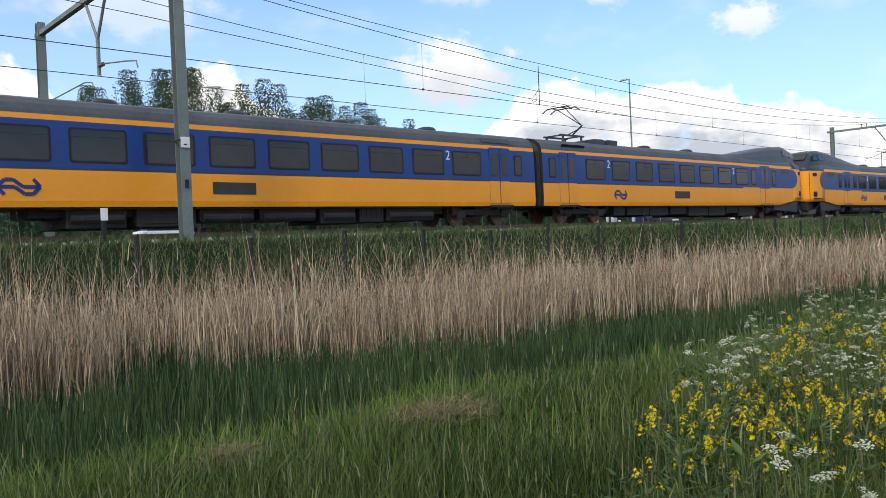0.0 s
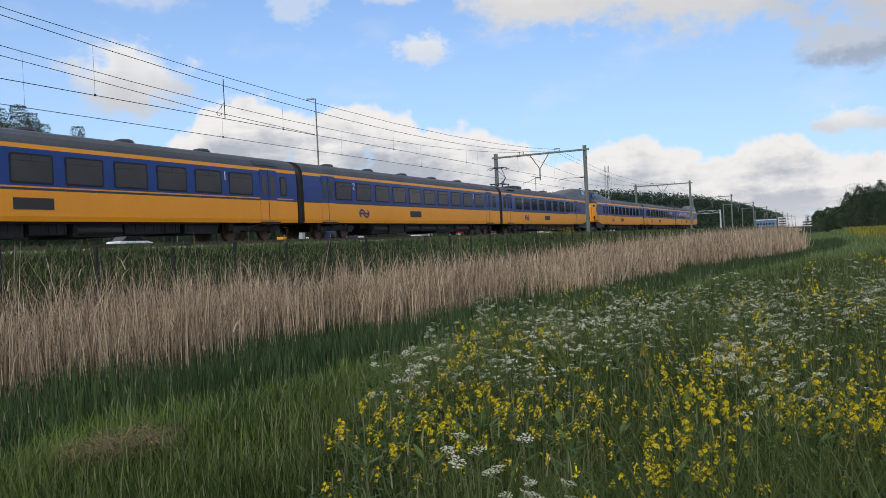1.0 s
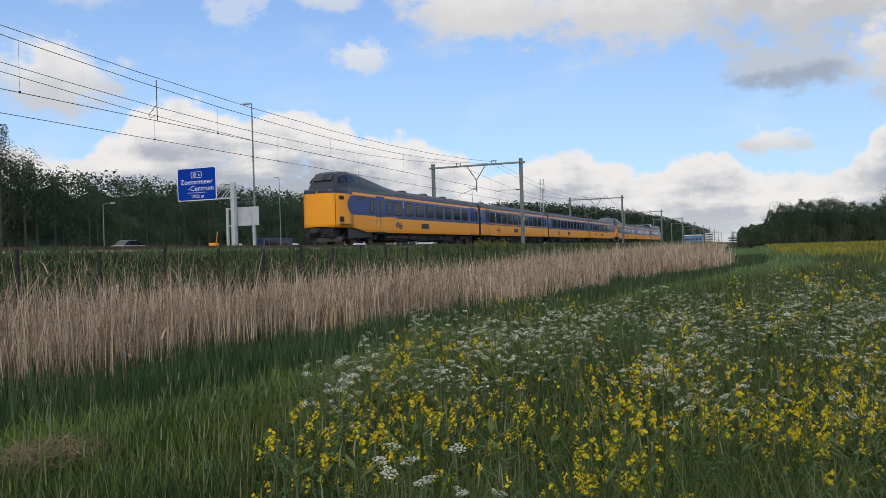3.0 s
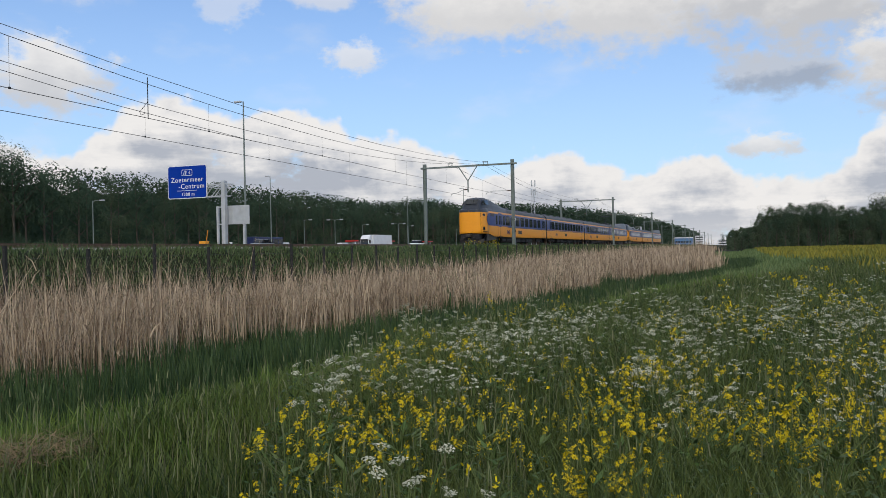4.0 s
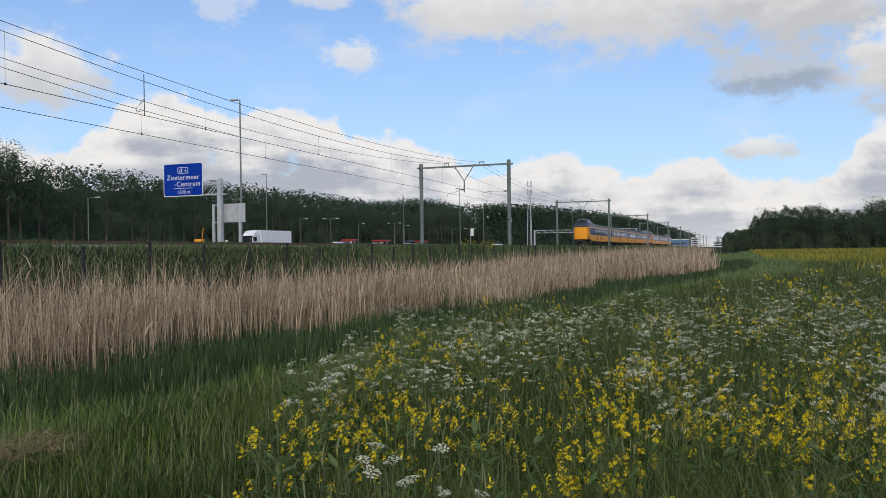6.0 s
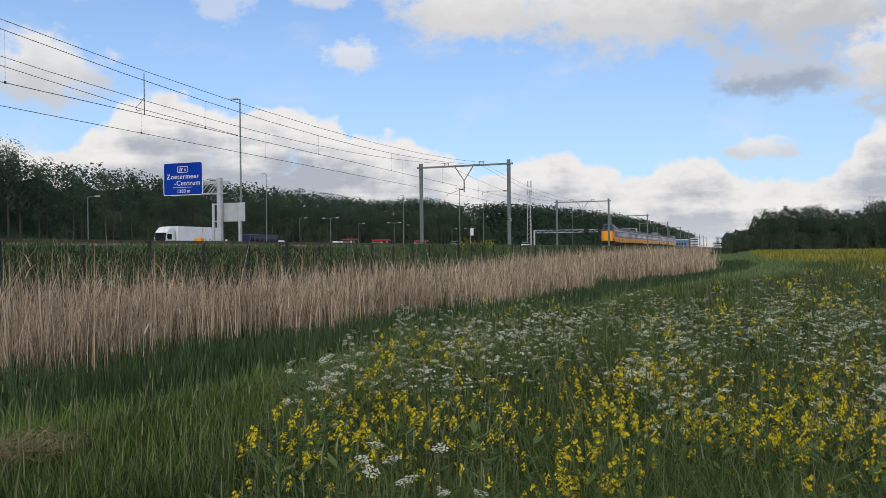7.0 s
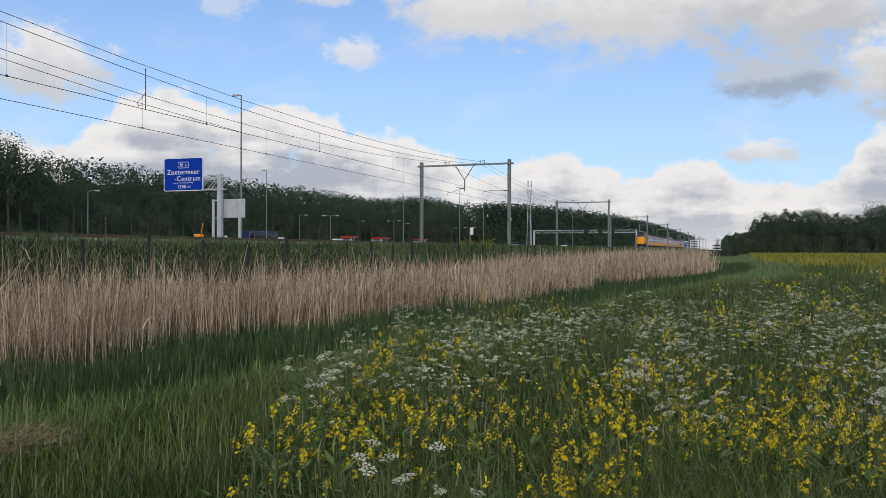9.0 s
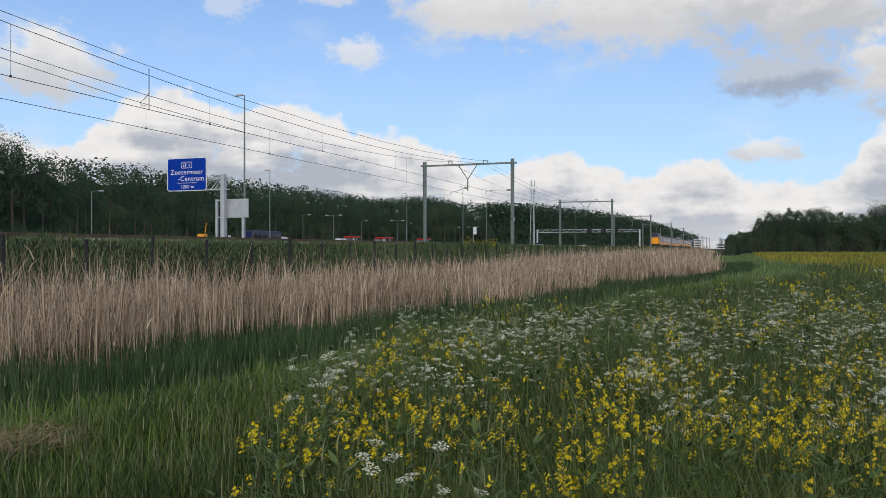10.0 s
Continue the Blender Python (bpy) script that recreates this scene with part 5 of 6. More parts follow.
def build_sign():
    s = thing("motorway_sign", "blue motorway exit sign on a white steel cantilever", "road sign")
    s.matrix_basis = pose(0, 70.0, 0)
    x0, x1, z0, z1 = -56.95, -51.98, 7.8, 11.3
    cx = (x0 + x1) / 2
    w, h = x1 - x0, z1 - z0

    def panel(name, w, h, r, y0, y1, material, z, x=cx, label=""):
        bm = bmesh.new()
        pts = rounded(w, h, r)
        loft(bm, [[(x + a, y, z + b) for a, b in pts] for y in (y0, y1)])
        bmesh.ops.recalc_face_normals(bm, faces=bm.faces[:])
        return part(name, bm, material, s, label)
    zc = (z0 + z1) / 2
    panel("sign_border", w, h, 0.25, -0.03, 0.05, "white_paint", zc, label="thin white border")
    panel("sign_face", w - 0.16, h - 0.16, 0.2, -0.04, 0.0, "sign_blue", zc, label="plain blue sign face")
    for body, size, z, x, align in (("Zoetermeer", 0.74, 9.55, cx, "CENTER"), ("-Centrum", 0.74, 8.85, cx + 0.55, "CENTER"), ("1200 m", 0.5, 8.08, cx + 0.1, "CENTER"), ("6", 0.42, 10.38, cx + 0.33, "CENTER")):
        o = obj("lettering", text_mesh("lettering", body, size, align), "white_paint", s, "white lettering")
        o.matrix_basis = pose(x, -0.05, z, 90, 0, 0)
    bm = bmesh.new()
    box(bm, (cx - 1.25, -0.05, 8.62), (cx + 1.25, -0.042, 8.66))
    part("rule", bm, "white_paint", s)
    panel("symbol_border", 1.35, 0.66, 0.14, -0.046, -0.03, "white_paint", 10.53)
    panel("symbol_field", 1.25, 0.56, 0.11, -0.05, -0.03, "sign_blue", 10.53)
    bm = bmesh.new()
    for a, b in (((cx - 0.42, 10.33), (cx - 0.3, 10.72)), ((cx - 0.12, 10.33), (cx - 0.18, 10.72)), ((cx - 0.24, 10.33), (cx - 0.02, 10.66))):
        rod(bm, (a[0], -0.055, a[1]), (b[0], -0.055, b[1]), 0.035, n=6)
    part("exit_symbol", bm, "white_paint", s)
    # lattice arm and column
    bm = bmesh.new()
    for z in (9.15, 7.9):
        for dy in (0.15, 0.65):
            box(bm, (x0 + 0.5, dy - 0.05, z - 0.06), (-49.6, dy + 0.05, z + 0.06))
    for k in range(6):
        xa = x0 + 0.6 + k * 1.2
        rod(bm, (xa, 0.15, 7.9), (xa + 1.2, 0.15, 9.15), 0.05, n=6)
        rod(bm, (xa, 0.65, 7.9), (xa + 1.2, 0.65, 9.15), 0.05, n=6)
    part("arm", bm, "light_steel", s)
    bm = bmesh.new()
    box(bm, (-50.33, 0.05, ROAD - 0.4), (-49.88, 0.55, 9.5), 0.04)
    part("column", bm, "light_steel", s)
    # a second panel seen from behind beside the column
    b = thing("sign_back", "back of a grey traffic sign panel on two steel posts", "road sign")
    bm = bmesh.new()
    box(bm, (-50.6, 0, 4.95), (-47.5, 0.08, 6.9), 0.01)
    part("panel", bm, "light_steel", b)
    for x in (-49.6, -48.4):
        bm = bmesh.new()
        box(bm, (x - 0.03, -0.05, 4.95), (x + 0.03, 0.0, 6.9))
        part("batten", bm, "light_steel", b)
    for x in (-51.45, -48.2):
        bm = bmesh.new()
        box(bm, (x - 0.12, 0.02, ROAD - 0.4), (x + 0.12, 0.25, 6.9), 0.02)
        part("post", bm, "light_steel", b)
    for z in (5.0, 6.8):
        bm = bmesh.new()
        box(bm, (-51.45, 0.04, z - 0.06), (-50.55, 0.16, z + 0.06), 0.01)
        part("cross_bar", bm, "light_steel", b)
    b.matrix_basis = pose(0, 70.9, 0)
    a = thing("trestle", "small white A-shaped trestle beside the road", "trestle")
    for s in (-1, 1):
        bm = bmesh.new()
        rod(bm, (s * 0.32, 0, -0.05), (s * 0.06, 0, 0.85), 0.05, n=6)
        part("leg", bm, "white_paint", a)
    bm = bmesh.new()
    box(bm, (-0.14, -0.06, 0.8), (0.14, 0.06, 0.9), 0.02)
    part("top_bar", bm, "white_paint", a)
    a.matrix_basis = pose(-48.9, 69.6, float(ground_z(-48.9, 69.6)))
    k = thing("warning_trailer", "small orange roadside cabinet with a raised rod", "roadside cabinet")
    bm = bmesh.new()
    box(bm, (-0.4, -0.35, 0.0), (0.4, 0.35, 0.85), 0.08)
    part("case", bm, "orange_paint", k)
    bm = bmesh.new()
    rod(bm, (0.3, 0, 0.9), (0.5, 0, 2.0), 0.04)
    part("rod", bm, "orange_paint", k)
    k.matrix_basis = pose(-52.2, 69.6, ROAD)


def lamp_post(h, arms, label):
    l = thing("street_lamp", label, "street lamp", "motorway lamps")
    bm = bmesh.new()
    rod(bm, (0, 0, -0.4), (0, 0, h), 0.13 if h > 14 else 0.09, 0.07, 10)
    part("pole", bm, "steel", l)
    for s in arms:
        bm = bmesh.new()
        if h > 14:
            rod(bm, (0, 0, h - 0.05), (s * 0.35, 0, h), 0.04)
        else:
            chain(bm, [(0, 0, h - 0.3), (s * 0.4, 0, h), (s * 1.6, 0, h + 0.05)], 0.05)
        a = part("arm", bm, "steel", l)
        bm = bmesh.new()
        e = 0.3 if h > 14 else 1.5
        box(bm, (s * e, -0.16, h - 0.08), (s * (e + 0.85), 0.16, h + 0.12), 0.05)
        part("lamp_head", bm, "light_steel", l)
    return l


def build_lamps():
    tall = lamp_post(16.4, (-1,), "tall slim grey motorway lamp with a single flat head")
    tall.matrix_basis = pose(-51.4, 76.0, ROAD)
    for x, y in ((-95, 150), (-95, 226.7), (-70.5, 208), (-70.5, 290), (-70.5, 372), (-95, 310)):
        copy_thing(tall, pose(x, y, ROAD))
    one = lamp_post(8.5, (1,), "grey street lamp with one curved arm")
    one.matrix_basis = pose(-96.5, 100.5, ROAD)
    for x, y in ((-110, 190), (-115, 236), (-110, 262), (-112, 320)):
        copy_thing(one, pose(x, y, ROAD))
    two = lamp_post(8.0, (1, -1), "grey street lamp with two arms")
    two.matrix_basis = pose(-97.5, 184, ROAD)
    copy_thing(two, pose(-97.5, 225, ROAD))
    copy_thing(two, pose(-97.5, 300, ROAD))


def build_road_gantry():
    g = thing("road_gantry", "white lattice sign gantry spanning the motorway", "road gantry")
    Y, xa, xb, z = 400.0, -95.5, -44.5, 10.2
    bm = bmesh.new()
    for zz in (z, z + 1.3):
        box(bm, (xa, -0.15, zz - 0.1), (xb, 0.15, zz + 0.1))
    n = 24
    for k in range(n):
        x, d = xa + (xb - xa) * k / n, (xb - xa) / n
        rod(bm, (x, 0, z if k % 2 else z + 1.3), (x + d, 0, z + 1.3 if k % 2 else z), 0.09, n=5)
    part("truss", bm, "light_steel", g)
    for x in (xa, xb):
        bm = bmesh.new()
        box(bm, (x - 0.35, -0.35, ROAD - 0.4), (x + 0.35, 0.35, z + 1.4), 0.04)
        part("leg", bm, "light_steel", g)
    for x in (-62, -69, -56):
        bm = bmesh.new()
        box(bm, (x - 1.1, -0.4, z - 0.4), (x + 1.1, -0.2, z + 1.6), 0.04)
        part("signal_panel", bm, "black", g)
    g.matrix_basis = pose(0, Y, 0)
    t = thing("radio_mast", "slim steel lattice mast with antennas", "radio mast")
    bm = bmesh.new()
    for sx, sy in ((-1, -1), (1, -1), (0, 1)):
        rod(bm, (sx * 0.9, sy * 0.9, -0.5), (sx * 0.4, sy * 0.4, 21), 0.09, n=5)
    for k in range(14):
        a, b = 0.9 - 0.5 * k / 14, 0.9 - 0.5 * (k + 1) / 14
        z = k * 1.5
        rod(bm, (-a, -a, z), (b, -b, z + 1.5), 0.05, n=4)
        rod(bm, (a, -a, z), (0, b, z + 1.5), 0.05, n=4)
    part("lattice", bm, "light_steel", t)
    for k, (x, z) in enumerate(((0.7, 19.0), (-0.7, 19.0), (0.6, 22.0), (-0.6, 22.0))):
        bm = bmesh.new()
        box(bm, (x - 0.18, -0.2, z), (x + 0.18, 0.2, z + 2.2), 0.04)
        part("antenna", bm, "light_steel", t)
    t.matrix_basis = pose(-68.5, 280, ROAD - 0.2)
    # long hall and blocks near the vanishing point
    h = thing("distant_hall", "distant blue and white flat-roofed hall", "building")
    bm = bmesh.new()
    box(bm, (0, 0, 0), (18, 40, 8), 0.3)
    part("wall", bm, "blue_cladding", h)
    bm = bmesh.new()
    box(bm, (-0.4, -0.4, 8), (18.4, 40.4, 9), 0.2)
    part("roof", bm, "white_paint", h)
    for k in range(6):
        bm = bmesh.new()
        box(bm, (1 + k * 2.8, -0.08, 3), (3 + k * 2.8, 0, 5), 0.02)
        part("window", bm, "car_glass", h)
    h.matrix_basis = pose(-65, 900, ROAD - 0.2)
    for x, y, w, d, z in ((-70, 1450, 13, 14, 17), (-30, 1300, 26, 20, 9), (-14, 1450, 14, 14, 10)):
        o = thing("distant_block", "distant pale block of flats in haze", "building", "distant blocks")
        bm = bmesh.new()
        box(bm, (0, 0, 0), (w, d, z), 0.2)
        part("wall", bm, "white_paint", o)
        for r in range(int(z // 4)):
            bm = bmesh.new()
            box(bm, (1, -0.06, 1.2 + r * 4), (w - 1, 0, 3.0 + r * 4))
            part("window", bm, "car_glass", o)
        o.matrix_basis = pose(x, y, ROAD - 0.2)


# ---- vehicles ----
def wheels(parent, spots, r=0.5, w=0.3):
    for x, y in spots:
        bm = bmesh.new()
        rod(bm, (-w / 2, 0, 0), (w / 2, 0, 0), r, n=18)
        o = part("wheel", bm, "tyre", parent)
        o.location = (x, y, r)
        bm = bmesh.new()
        rod(bm, (-w / 2 - 0.01, 0, 0), (w / 2 + 0.01, 0, 0), r * 0.55, n=12)
        part("rim", bm, "silver_paint", o)


def lorry():
    """Articulated lorry, its cab front at y=0 looking along -y."""
    t = thing("lorry", "white articulated lorry with a plain box trailer", "lorry")
    bm = bmesh.new()
    box(bm, (-1.27, 3.0, 1.05), (1.27, 14.8, 4.0), 0.05)
    part("trailer", bm, "white_paint", t)
    bm = bmesh.new()
    prof = [(0.06, 0.85), (0.0, 1.35), (0.05, 1.9), (0.26, 2.85), (0.36, 3.05), (1.25, 3.8), (2.25, 3.95), (2.25, 0.85)]
    loft(bm, [[(x, y, z) for y, z in prof] for x in (-1.24, 1.24)])
    bmesh.ops.bevel(bm, geom=bm.edges[:], offset=0.06, segments=2, affect="EDGES")
    c = part("cab", bm, "white_paint", t)
    bm = bmesh.new()
    loft(bm, [[(-1.16, -0.02, 1.6), (1.16, -0.02, 1.6)], [(-1.14, 0.03, 1.95), (1.14, 0.03, 1.95)], [(-1.12, 0.2, 2.72), (1.12, 0.2, 2.72)]], close=False, caps=False)
    part("windscreen", bm, "car_glass", c)
    for s in (-1, 1):
        bm = bmesh.new()
        box(bm, (s * 1.235, 0.4, 1.7), (s * 1.252, 1.45, 2.65), 0.004)
        part("side_window", bm, "car_glass", c)
        bm = bmesh.new()
        box(bm, (s * 1.3, 0.1, 1.9), (s * 1.5, 0.25, 2.6), 0.03)
        part("mirror", bm, "black", c)
        bm = bmesh.new()
        box(bm, (s * 0.95, 0.0, 0.75), (s * 1.2, 0.08, 0.95), 0.02)
        part("headlight", bm, "train_glass", c)
    bm = bmesh.new()
    box(bm, (-1.0, -0.01, 0.95), (1.0, 0.05, 1.7), 0.02)
    part("grille", bm, "black", c)
    bm = bmesh.new()
    box(bm, (-1.22, 0.0, 0.32), (1.22, 2.3, 0.86), 0.06)
    part("bumper", bm, "black", c)
    bm = bmesh.new()
    box(bm, (-1.15, -0.08, 2.72), (1.15, 0.3, 2.84), 0.03)
    part("sun_visor", bm, "black", c)
    for s in (-1, 1):
        bm = bmesh.new()
        box(bm, (s * 1.22, 5.6, 0.45), (s * 1.25, 10.4, 0.95), 0.01)
        part("side_guard", bm, "silver_paint", t)
    bm = bmesh.new()
    box(bm, (-0.5, 1.0, 0.6), (0.5, 14.6, 1.05), 0.03)
    part("chassis", bm, "under", t)
    wheels(t, [(s * 1.05, y) for s in (-1, 1) for y in (1.35, 4.6, 11.2, 12.5, 13.8)])
    return t


def car_thing(paint, label, van=False):
    """A car with its front towards +y, standing on z=0."""
    c = thing("van" if van else "car", label, "van" if van else "car")
    if van:
        low = [(-2.5, 0.35), (-2.5, 1.0), (2.3, 1.0), (2.5, 0.7), (2.5, 0.35)]
        top = [(-2.45, 1.0), (-2.35, 2.1), (0.9, 2.1), (1.7, 1.15), (1.7, 1.0)]
    else:
        low = [(-2.1, 0.3), (-2.15, 0.8), (-2.0, 0.92), (1.2, 0.9), (2.05, 0.72), (2.15, 0.5), (2.1, 0.3)]
        top = [(-1.7, 0.9), (-1.0, 1.42), (0.2, 1.45), (1.15, 0.9)]
    bm = bmesh.new()
    loft(bm, [[(x, y, z) for y, z in low] for x in (-0.88, 0.88)])
    bmesh.ops.bevel(bm, geom=bm.edges[:], offset=0.07, segments=2, affect="EDGES")
    part("body", bm, paint, c)
    bm = bmesh.new()
    loft(bm, [[(x, y, z) for y, z in top] for x in (-0.74, 0.74)])
    bmesh.ops.bevel(bm, geom=bm.edges[:], offset=0.05, segments=2, affect="EDGES")
    k = part("cabin", bm, paint if van else "car_glass", c)
    bm = bmesh.new()
    y0, y1, z = (top[1][0], top[2][0], top[1][1])
    box(bm, (-0.7, y0 + 0.05, z - 0.02), (0.7, y1 - 0.05, z + 0.03), 0.02)
    part("roof", bm, paint, c)
    if van:
        bm = bmesh.new()
        loft(bm, [[(-0.7, 0.98, 2.05), (0.7, 0.98, 2.05)], [(-0.7, 1.72, 1.2), (0.7, 1.72, 1.2)]], close=False, caps=False)
        part("windscreen", bm, "car_glass", k)
    wheels(c, [(s * 0.78, y) for s in (-1, 1) for y in (-1.35, 1.35)], 0.32, 0.2)
    return c


def build_vehicles():
    cars = []
    # parked at the service area behind the motorway
    bus = thing("coach_bus", "dark blue touring coach parked at the service area", "coach")
    bm = bmesh.new()
    box(bm, (-1.25, 0, 0.4), (1.25, 12, 3.3), 0.15)
    part("body", bm, "navy_paint", bus)
    for s in (-1, 1):
        for k in range(6):
            bm = bmesh.new()
            box(bm, (s * 1.24, 0.6 + k * 1.9, 1.7), (s * 1.258, 2.3 + k * 1.9, 2.8), 0.004)
            part("window", bm, "car_glass", bus)
    wheels(bus, [(s * 1.05, y) for s in (-1, 1) for y in (2.6, 9.2)])
    bus.matrix_basis = pose(-99.8, 148.5, ROAD)
    for k, (y, p, l, van) in enumerate(((163, "white_paint", "white van parked at the service area", True), (170.5, "navy_paint", "dark blue car parked at the service area", False),
                                        (176, "silver_paint", "silver car parked at the service area", False), (182, "red_paint", "red car parked at the service area", False),
                                        (187, "white_paint", "white car parked at the service area", False), (193, "white_paint", "white van parked at the service area", True),
                                        (199, "silver_paint", "silver car parked at the service area", False))):
        car_thing(p, l, van).matrix_basis = pose(-99.8, y, ROAD)
    for y, w in ((206, 3), (227, 5.5), (262, 4)):
        f = thing("fuel_canopy", "red and white fuel station canopy", "fuel station")
        bm = bmesh.new()
        box(bm, (-3, 0, 2.6), (1, w, 3.0), 0.05)
        part("canopy", bm, "red_paint", f)
        for a in (0.6, w - 0.6):
            bm = bmesh.new()
            box(bm, (-0.2, a - 0.2, -0.1), (0.2, a + 0.2, 2.6), 0.02)
            part("pillar", bm, "white_paint", f)
        bm = bmesh.new()
        box(bm, (-3.5, 1.2, -0.1), (-1.0, w - 1.2, 2.4), 0.03)
        part("kiosk", bm, "white_paint", f)
        f.matrix_basis = pose(-103, y, ROAD)
    fl = thing("flag", "white advertising flag on a pole", "flag")
    bm = bmesh.new()
    rod(bm, (0, 0, -0.4), (0, 0, 8), 0.06)
    part("pole", bm, "light_steel", fl)
    bm = bmesh.new()
    box(bm, (0.05, -0.01, 5.2), (1.3, 0.01, 8.0))
    part("cloth", bm, "white_paint", fl)
    fl.matrix_basis = pose(-98, 302, ROAD)


# ---- woods ----
def crown_mesh(name, H, R, n, seed, slim=False, base=0.18, leaf=0.25):
    """Many small leaf clumps gathered in lobes round the limbs."""
    rd = np.random.default_rng(seed)
    L = 15 if not slim else 11
    if slim:
        lz = H * (base + (1 - base) * np.linspace(0.03, 0.95, L))
        lr = R * (0.3 + 0.75 * np.sin(np.linspace(0.5, 2.95, L)))
        lc = np.stack([rd.normal(0, R * 0.2, L), rd.normal(0, R * 0.2, L), lz], 1)
    else:
        lz = H * (base + (1 - base) * rd.beta(1.6, 1.2, L))
        spread = R * np.sqrt(np.clip(1 - ((lz / H - 0.52) / 0.55) ** 2, 0.1, 1))
        a = rd.uniform(0, 6.283, L)
        q = spread * np.sqrt(rd.random(L)) * 0.75
        lc = np.stack([np.cos(a) * q, np.sin(a) * q, lz * 0.93], 1)
        lr = R * rd.uniform(0.3, 0.52, L)
    k = rd.integers(0, L, n)
    d = rd.normal(0, 1, (n, 3))
    d /= np.linalg.norm(d, axis=1)[:, None]
    c = lc[k] + d * (lr[k] * rd.uniform(0.72, 1.06, n))[:, None] * [1, 1, 0.95 if not slim else 1.5]
    c[:, 2] = np.clip(c[:, 2], H * 0.04, H)
    out = d + rd.normal(0, 0.35, (n, 3)) + [0, 0, 0.35]
    u = np.cross(out, rd.normal(0, 1, (n, 3)))
    u /= np.linalg.norm(u, axis=1)[:, None]
    w = np.cross(u, out)
    w /= np.linalg.norm(w, axis=1)[:, None]
    s = (leaf * rd.uniform(0.55, 1.3, n))[:, None]
    v = np.stack([c - u * s, c + w * s * 0.55, c + u * s, c - w * s * 0.6], 1).reshape(-1, 3)
    return mesh_np(name, v, (np.arange(n) * 4)[:, None] + np.arange(4)[None])


def tree(H, R, n, seed, slim, material, label, leaf=0.25):
    t = thing("tree", label, "tree", "trees of the woods")
    rd = random.Random(seed)
    bm = bmesh.new()
    rod(bm, (0, 0, -0.5), (0.1, 0.1, H * 0.55), H * 0.014, H * 0.006, 7)
    rod(bm, (0.1, 0.1, H * 0.55), (0, 0.2, H * 0.9), H * 0.006, H * 0.002, 5)
    for k in range(7):
        a, z = rd.uniform(0, 6.28), H * rd.uniform(0.22, 0.7)
        rod(bm, (0.05, 0.05, z), (math.cos(a) * R * 0.65, math.sin(a) * R * 0.65, z + H * 0.14), H * 0.005, H * 0.0015, 5)
    part("trunk", bm, "bark", t)
    obj("crown", crown_mesh("crown", H, R, n, seed, slim, 0.03, leaf), material, t)
    return t


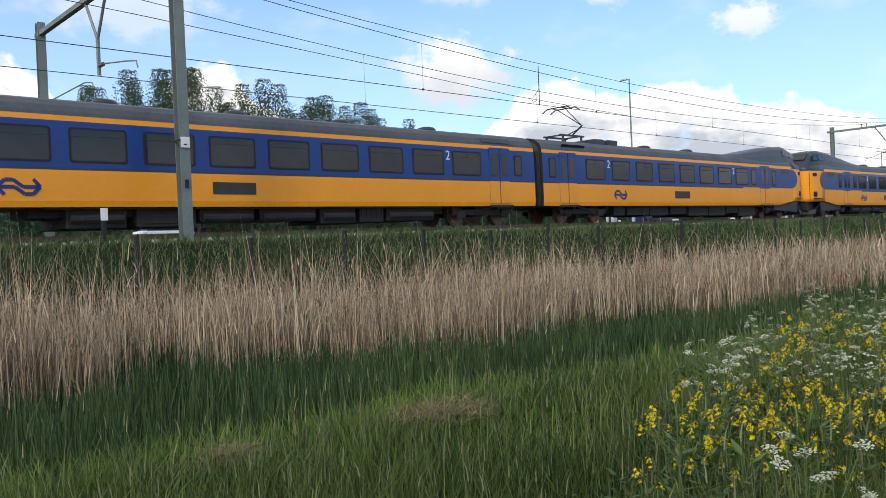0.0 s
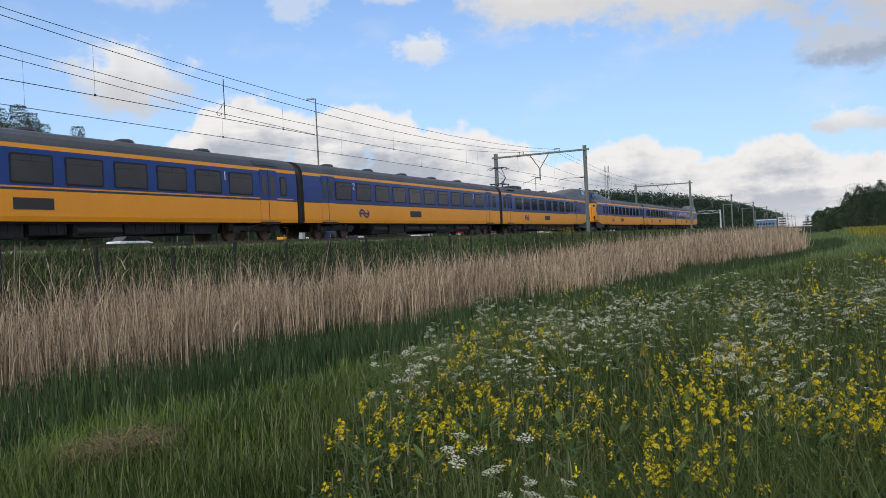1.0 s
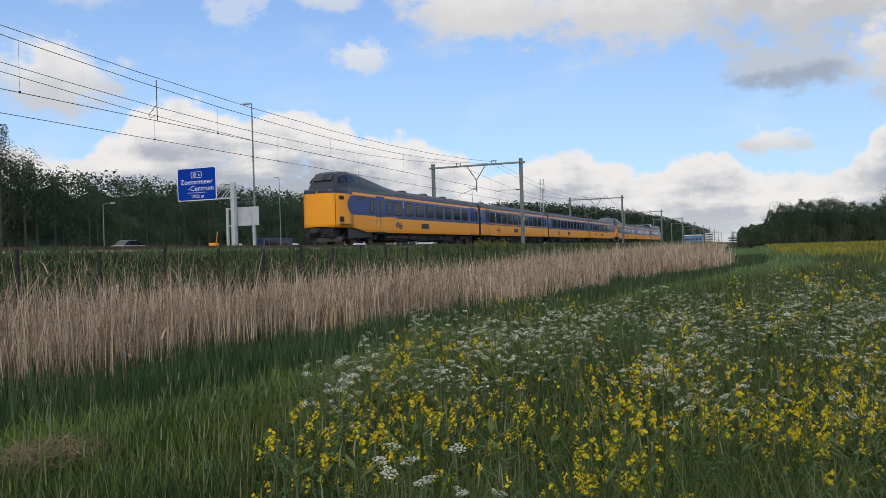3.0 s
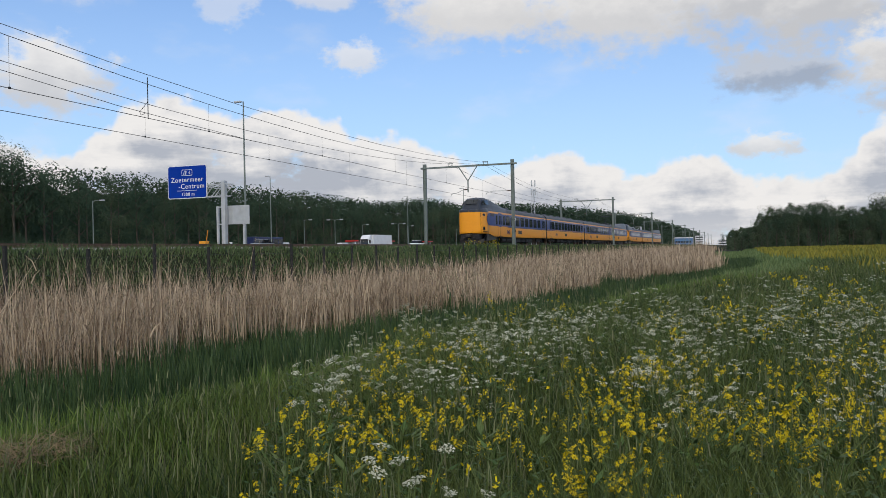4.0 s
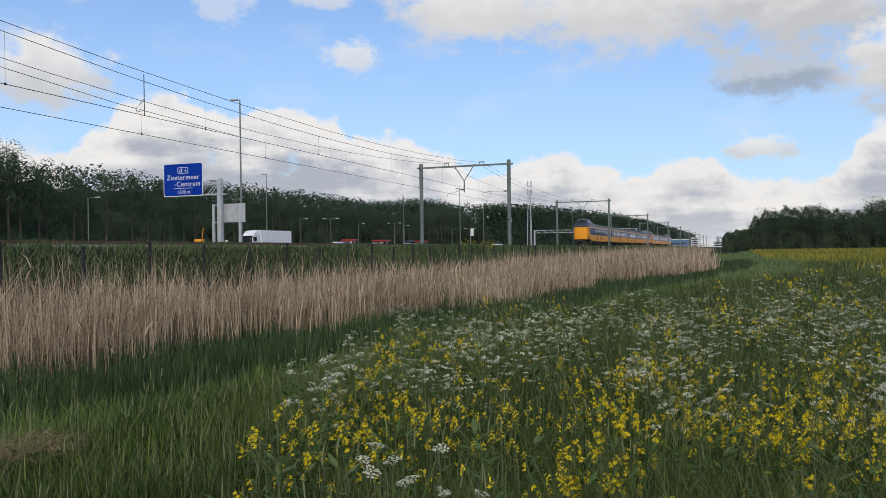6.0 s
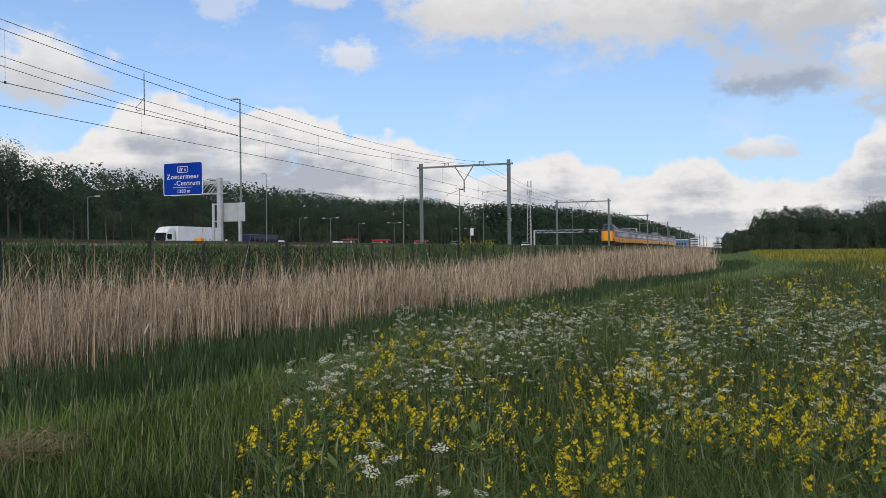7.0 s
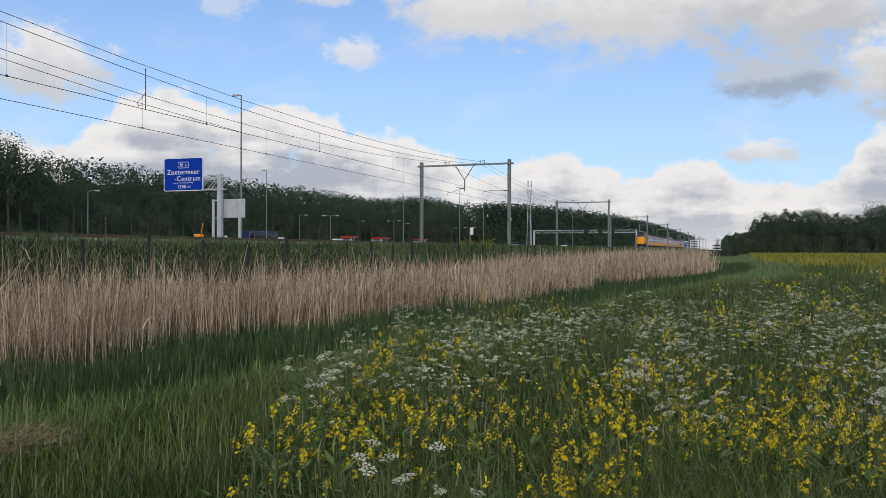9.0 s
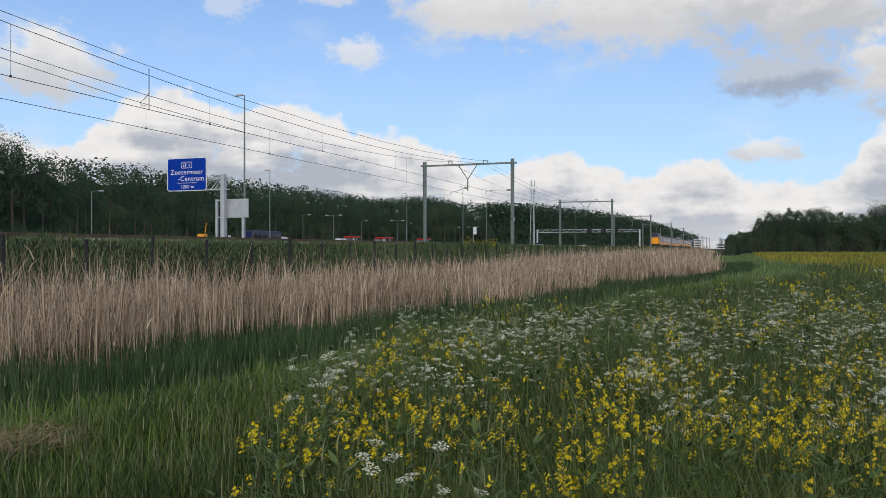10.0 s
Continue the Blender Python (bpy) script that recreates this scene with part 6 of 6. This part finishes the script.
def build_woods():
    rd = random.Random(11)
    kinds = [tree(17.5, 4.8, 3000, 1, False, "leaf", "dense dark green broadleaf tree at the wood's edge", 0.15),
             tree(17.5, 4.3, 3000, 2, False, "leaf", "dense dark green broadleaf tree at the wood's edge", 0.15),
             tree(17.5, 4.8, 3000, 3, False, "leaf2", "grey-green broadleaf tree in young leaf", 0.15),
             tree(17.5, 2.5, 5200, 4, True, "leaf2", "slender grey-green poplar in young leaf", 0.115)]
    used = set()

    def put(k, x, y, z, s, sx=1.0):
        m = pose(x, y, z, 0, 0, rd.uniform(0, 360))
        if k in used:
            t = copy_thing(kinds[k], m)
        else:
            t = kinds[k]
            used.add(k)
        t.matrix_basis = m @ Matrix.Diagonal((s * sx, s * sx, s, 1))
    # height of the wood's skyline along the railway
    # low stretch up to y=35 is added to block sky beneath the train
    hy, hh = [-60, 35, 39, 50, 80, 98, 106, 113, 150, 200, 290, 340, 380, 394, 405], [10, 10, 24, 28.5, 28, 26, 24, 18.5, 18.8, 19.2, 19.2, 24.0, 22, 15, 7]
    y = 40.0
    while y < 400:
        H = float(np.interp(y, hy, hh))
        s = H / 17.5 * rd.uniform(0.80, 1.0) * (1.0 if y < 100 else 0.93)
        k = rd.choice((0, 1, 2, 1)) if y > 104 else 3
        put(k, -121 + rd.uniform(-2, 2), y + rd.uniform(-1.5, 1.5), ROAD - 0.2, s, min(1.0, 1.3 / s + 0.1))
        if y < 115:
            put(3, -127 + rd.uniform(-2, 2), y + rd.uniform(-2, 2), ROAD - 0.2, H / 17.5 * rd.uniform(0.85, 1.05), 0.85)
        y += 4.2 if y > 104 else 3.1
    # shrubs and young trees in front
    for _ in range(34):
        put(rd.choice((0, 2)), -118 + rd.uniform(-1.5, 3), rd.uniform(60, 330), ROAD - 0.2, rd.uniform(0.22, 0.42), 1.1)
    # clump of trees beyond the meadow
    ty, th = [-5, 0, 5, 6.5, 10, 18, 30, 36, 40, 46, 60, 120], [6.0, 8.6, 9.2, 13.5, 15.6, 17.4, 17.0, 15.0, 14.5, 19.5, 20, 19]
    x = -4.5
    while x < 75:
        H = float(np.interp(x, ty, th))
        for row in range(2):
            if row and x < 6:
                continue
            s = H / 17.5 * rd.uniform(0.9, 1.05) * (0.72 if row == 0 and x > 6 else 1.0)
            put(rd.choice((0, 1, 2)), x + rd.uniform(-0.8, 0.8), 298 + row * 7 + rd.uniform(-3, 3), 0, s, 1.0)
        x += 2.0 if x < 8 else 3.2
    for k in range(30):
        put(2, rd.uniform(-3, 70), 288 + rd.uniform(-4, 4), 0, rd.uniform(0.2, 0.38), 1.2)

    def mass(name, label, n, along, front, depth, top, size, material="leaf"):
        """A closed stand of trees: leaf clumps over a bumpy roof and a rough front."""
        crest = 0.88 + 0.10 * np.abs(np.sin(along * 0.55 + 1.7 * np.sin(along * 0.13))) + 0.05 * np.sin(along * 1.9)
        back = RNG.random(n) ** 1.5
        roof = RNG.random(n) < 0.35
        z = top * crest * np.where(roof, RNG.uniform(0.82, 1.0, n), RNG.random(n) ** 0.85 * 0.95)
        push = np.where(roof, back * depth, 1.8 * np.sin(along * 0.7 + z * 0.6) + RNG.normal(0, 0.8, n) + z * 0.12)
        p, q = front(along, push)
        c = np.stack([p, q, ROAD * (p < -40) + z], 1)
        away = np.array(front(np.zeros(1), np.ones(1))).ravel() - np.array(front(np.zeros(1), np.zeros(1))).ravel()
        out = RNG.normal(0, 0.45, (n, 3)) + np.where(roof[:, None], [0, 0, 1.0], [-away[0], -away[1], 0.5])
        a = np.cross(out, RNG.normal(0, 1, (n, 3)))
        a /= np.linalg.norm(a, axis=1)[:, None]
        b = np.cross(a, out)
        b /= np.linalg.norm(b, axis=1)[:, None]
        s = (size * RNG.uniform(0.6, 1.3, n))[:, None]
        v = np.stack([c - a * s, c + b * s * 0.7, c + a * s, c - b * s * 0.7], 1).reshape(-1, 3)
        quads = (np.arange(n) * 4)[:, None] + np.arange(4)[None]
        # plain backing sheet added deep inside the stand, closing gaps to the sky
        g = np.linspace(along.min(), along.max(), 90)
        order = np.argsort(along)
        tall = np.interp(g, along[order], (top * crest)[order]) * 0.8
        p, q = front(g, np.full(90, 3.5))
        low = np.stack([p, q, np.zeros(90)], 1)
        high = np.stack([p, q, ROAD * (p < -40) + tall], 1)
        k = np.arange(89) + len(v)
        quads = np.concatenate([quads, np.stack([k, k + 1, k + 91, k + 90], 1)])
        v = np.concatenate([v, low, high])
        tagged(obj(name, mesh_np(name, v, quads), material), label, "woods", kind="stuff")
    n = 90000
    al = -60 + 465 * RNG.random(n)
    mass("woods", "closed dark green wood behind the front trees", n, al, lambda y, d: (-127 - d, y), 16, np.interp(al, hy, hh) * np.interp(al, [100, 116], [0.86, 0.97]) + 0.5, 0.25 + 0.0006 * al)
    # unseen past x = 75; carried on to darken the train's reflections
    n = 46000
    al = -4 + 264 * RNG.random(n)
    # leaf2 is the paler one: more distance haze in the colour
    mass("copse", "closed dark green copse beyond the meadow", n, al, lambda x, d: (x, 306 + d), 12, np.interp(al, ty, th) * 0.93, np.full(n, 0.34), "leaf2")
    # the far wood, running on along the motorway
    n = 80000
    al = 396 + 1500 * RNG.random(n) ** 1.5
    mass("far_woods", "distant dark green wood along the motorway", n, al, lambda y, d: (np.interp(y, [400, 520, 745, 1260, 1900], [-126, -112, -98, -86, -82]) - d, y), 40,
         np.interp(al, [396, 408, 425, 520, 745, 1000, 1260, 1900], [9, 20, 26, 29, 32, 33, 31, 29]), 0.40 + 0.0007 * al)


build_ground()
build_track()
build_catenary()
build_markers()
build_road()
build_sign()
build_lamps()
build_road_gantry()
build_vehicles()
build_train()
LORRY = lorry()
WHITE_CAR = car_thing("white_paint", "white hatchback driving on the motorway")
SILVER_CAR = car_thing("silver_paint", "silver car driving on the motorway")
build_woods()
build_grass()
build_reeds()
build_flowers()
build_fence()


def motions():
    """What moves: the cars of the train, the lorry and two cars."""
    for ob, off, turned in TRAIN:
        walk(ob, [(t, pose(NEAR_TRACK, y + off, RAIL, 0, 0, 180 if turned else 0)) for t, y in TAIL_AT])
    walk(LORRY, [(t, pose(-91.0, y, ROAD)) for t, y in ((0.0, 290.0), (4.5, 174.8), (5.5, 149.3), (7.5, 97.9), (8.0, 85.0), (10.0, 33.5))])
    walk(WHITE_CAR, [(t, pose(-58.0, y, ROAD)) for t, y in ((0.0, 25.0), (1.0, 54.5), (4.0, 143.0), (10.0, 320.0))])
    walk(SILVER_CAR, [(t, pose(-62.5, y, ROAD)) for t, y in ((0.0, -14.0), (2.5, 55.0), (10.0, 265.0))])


motions()
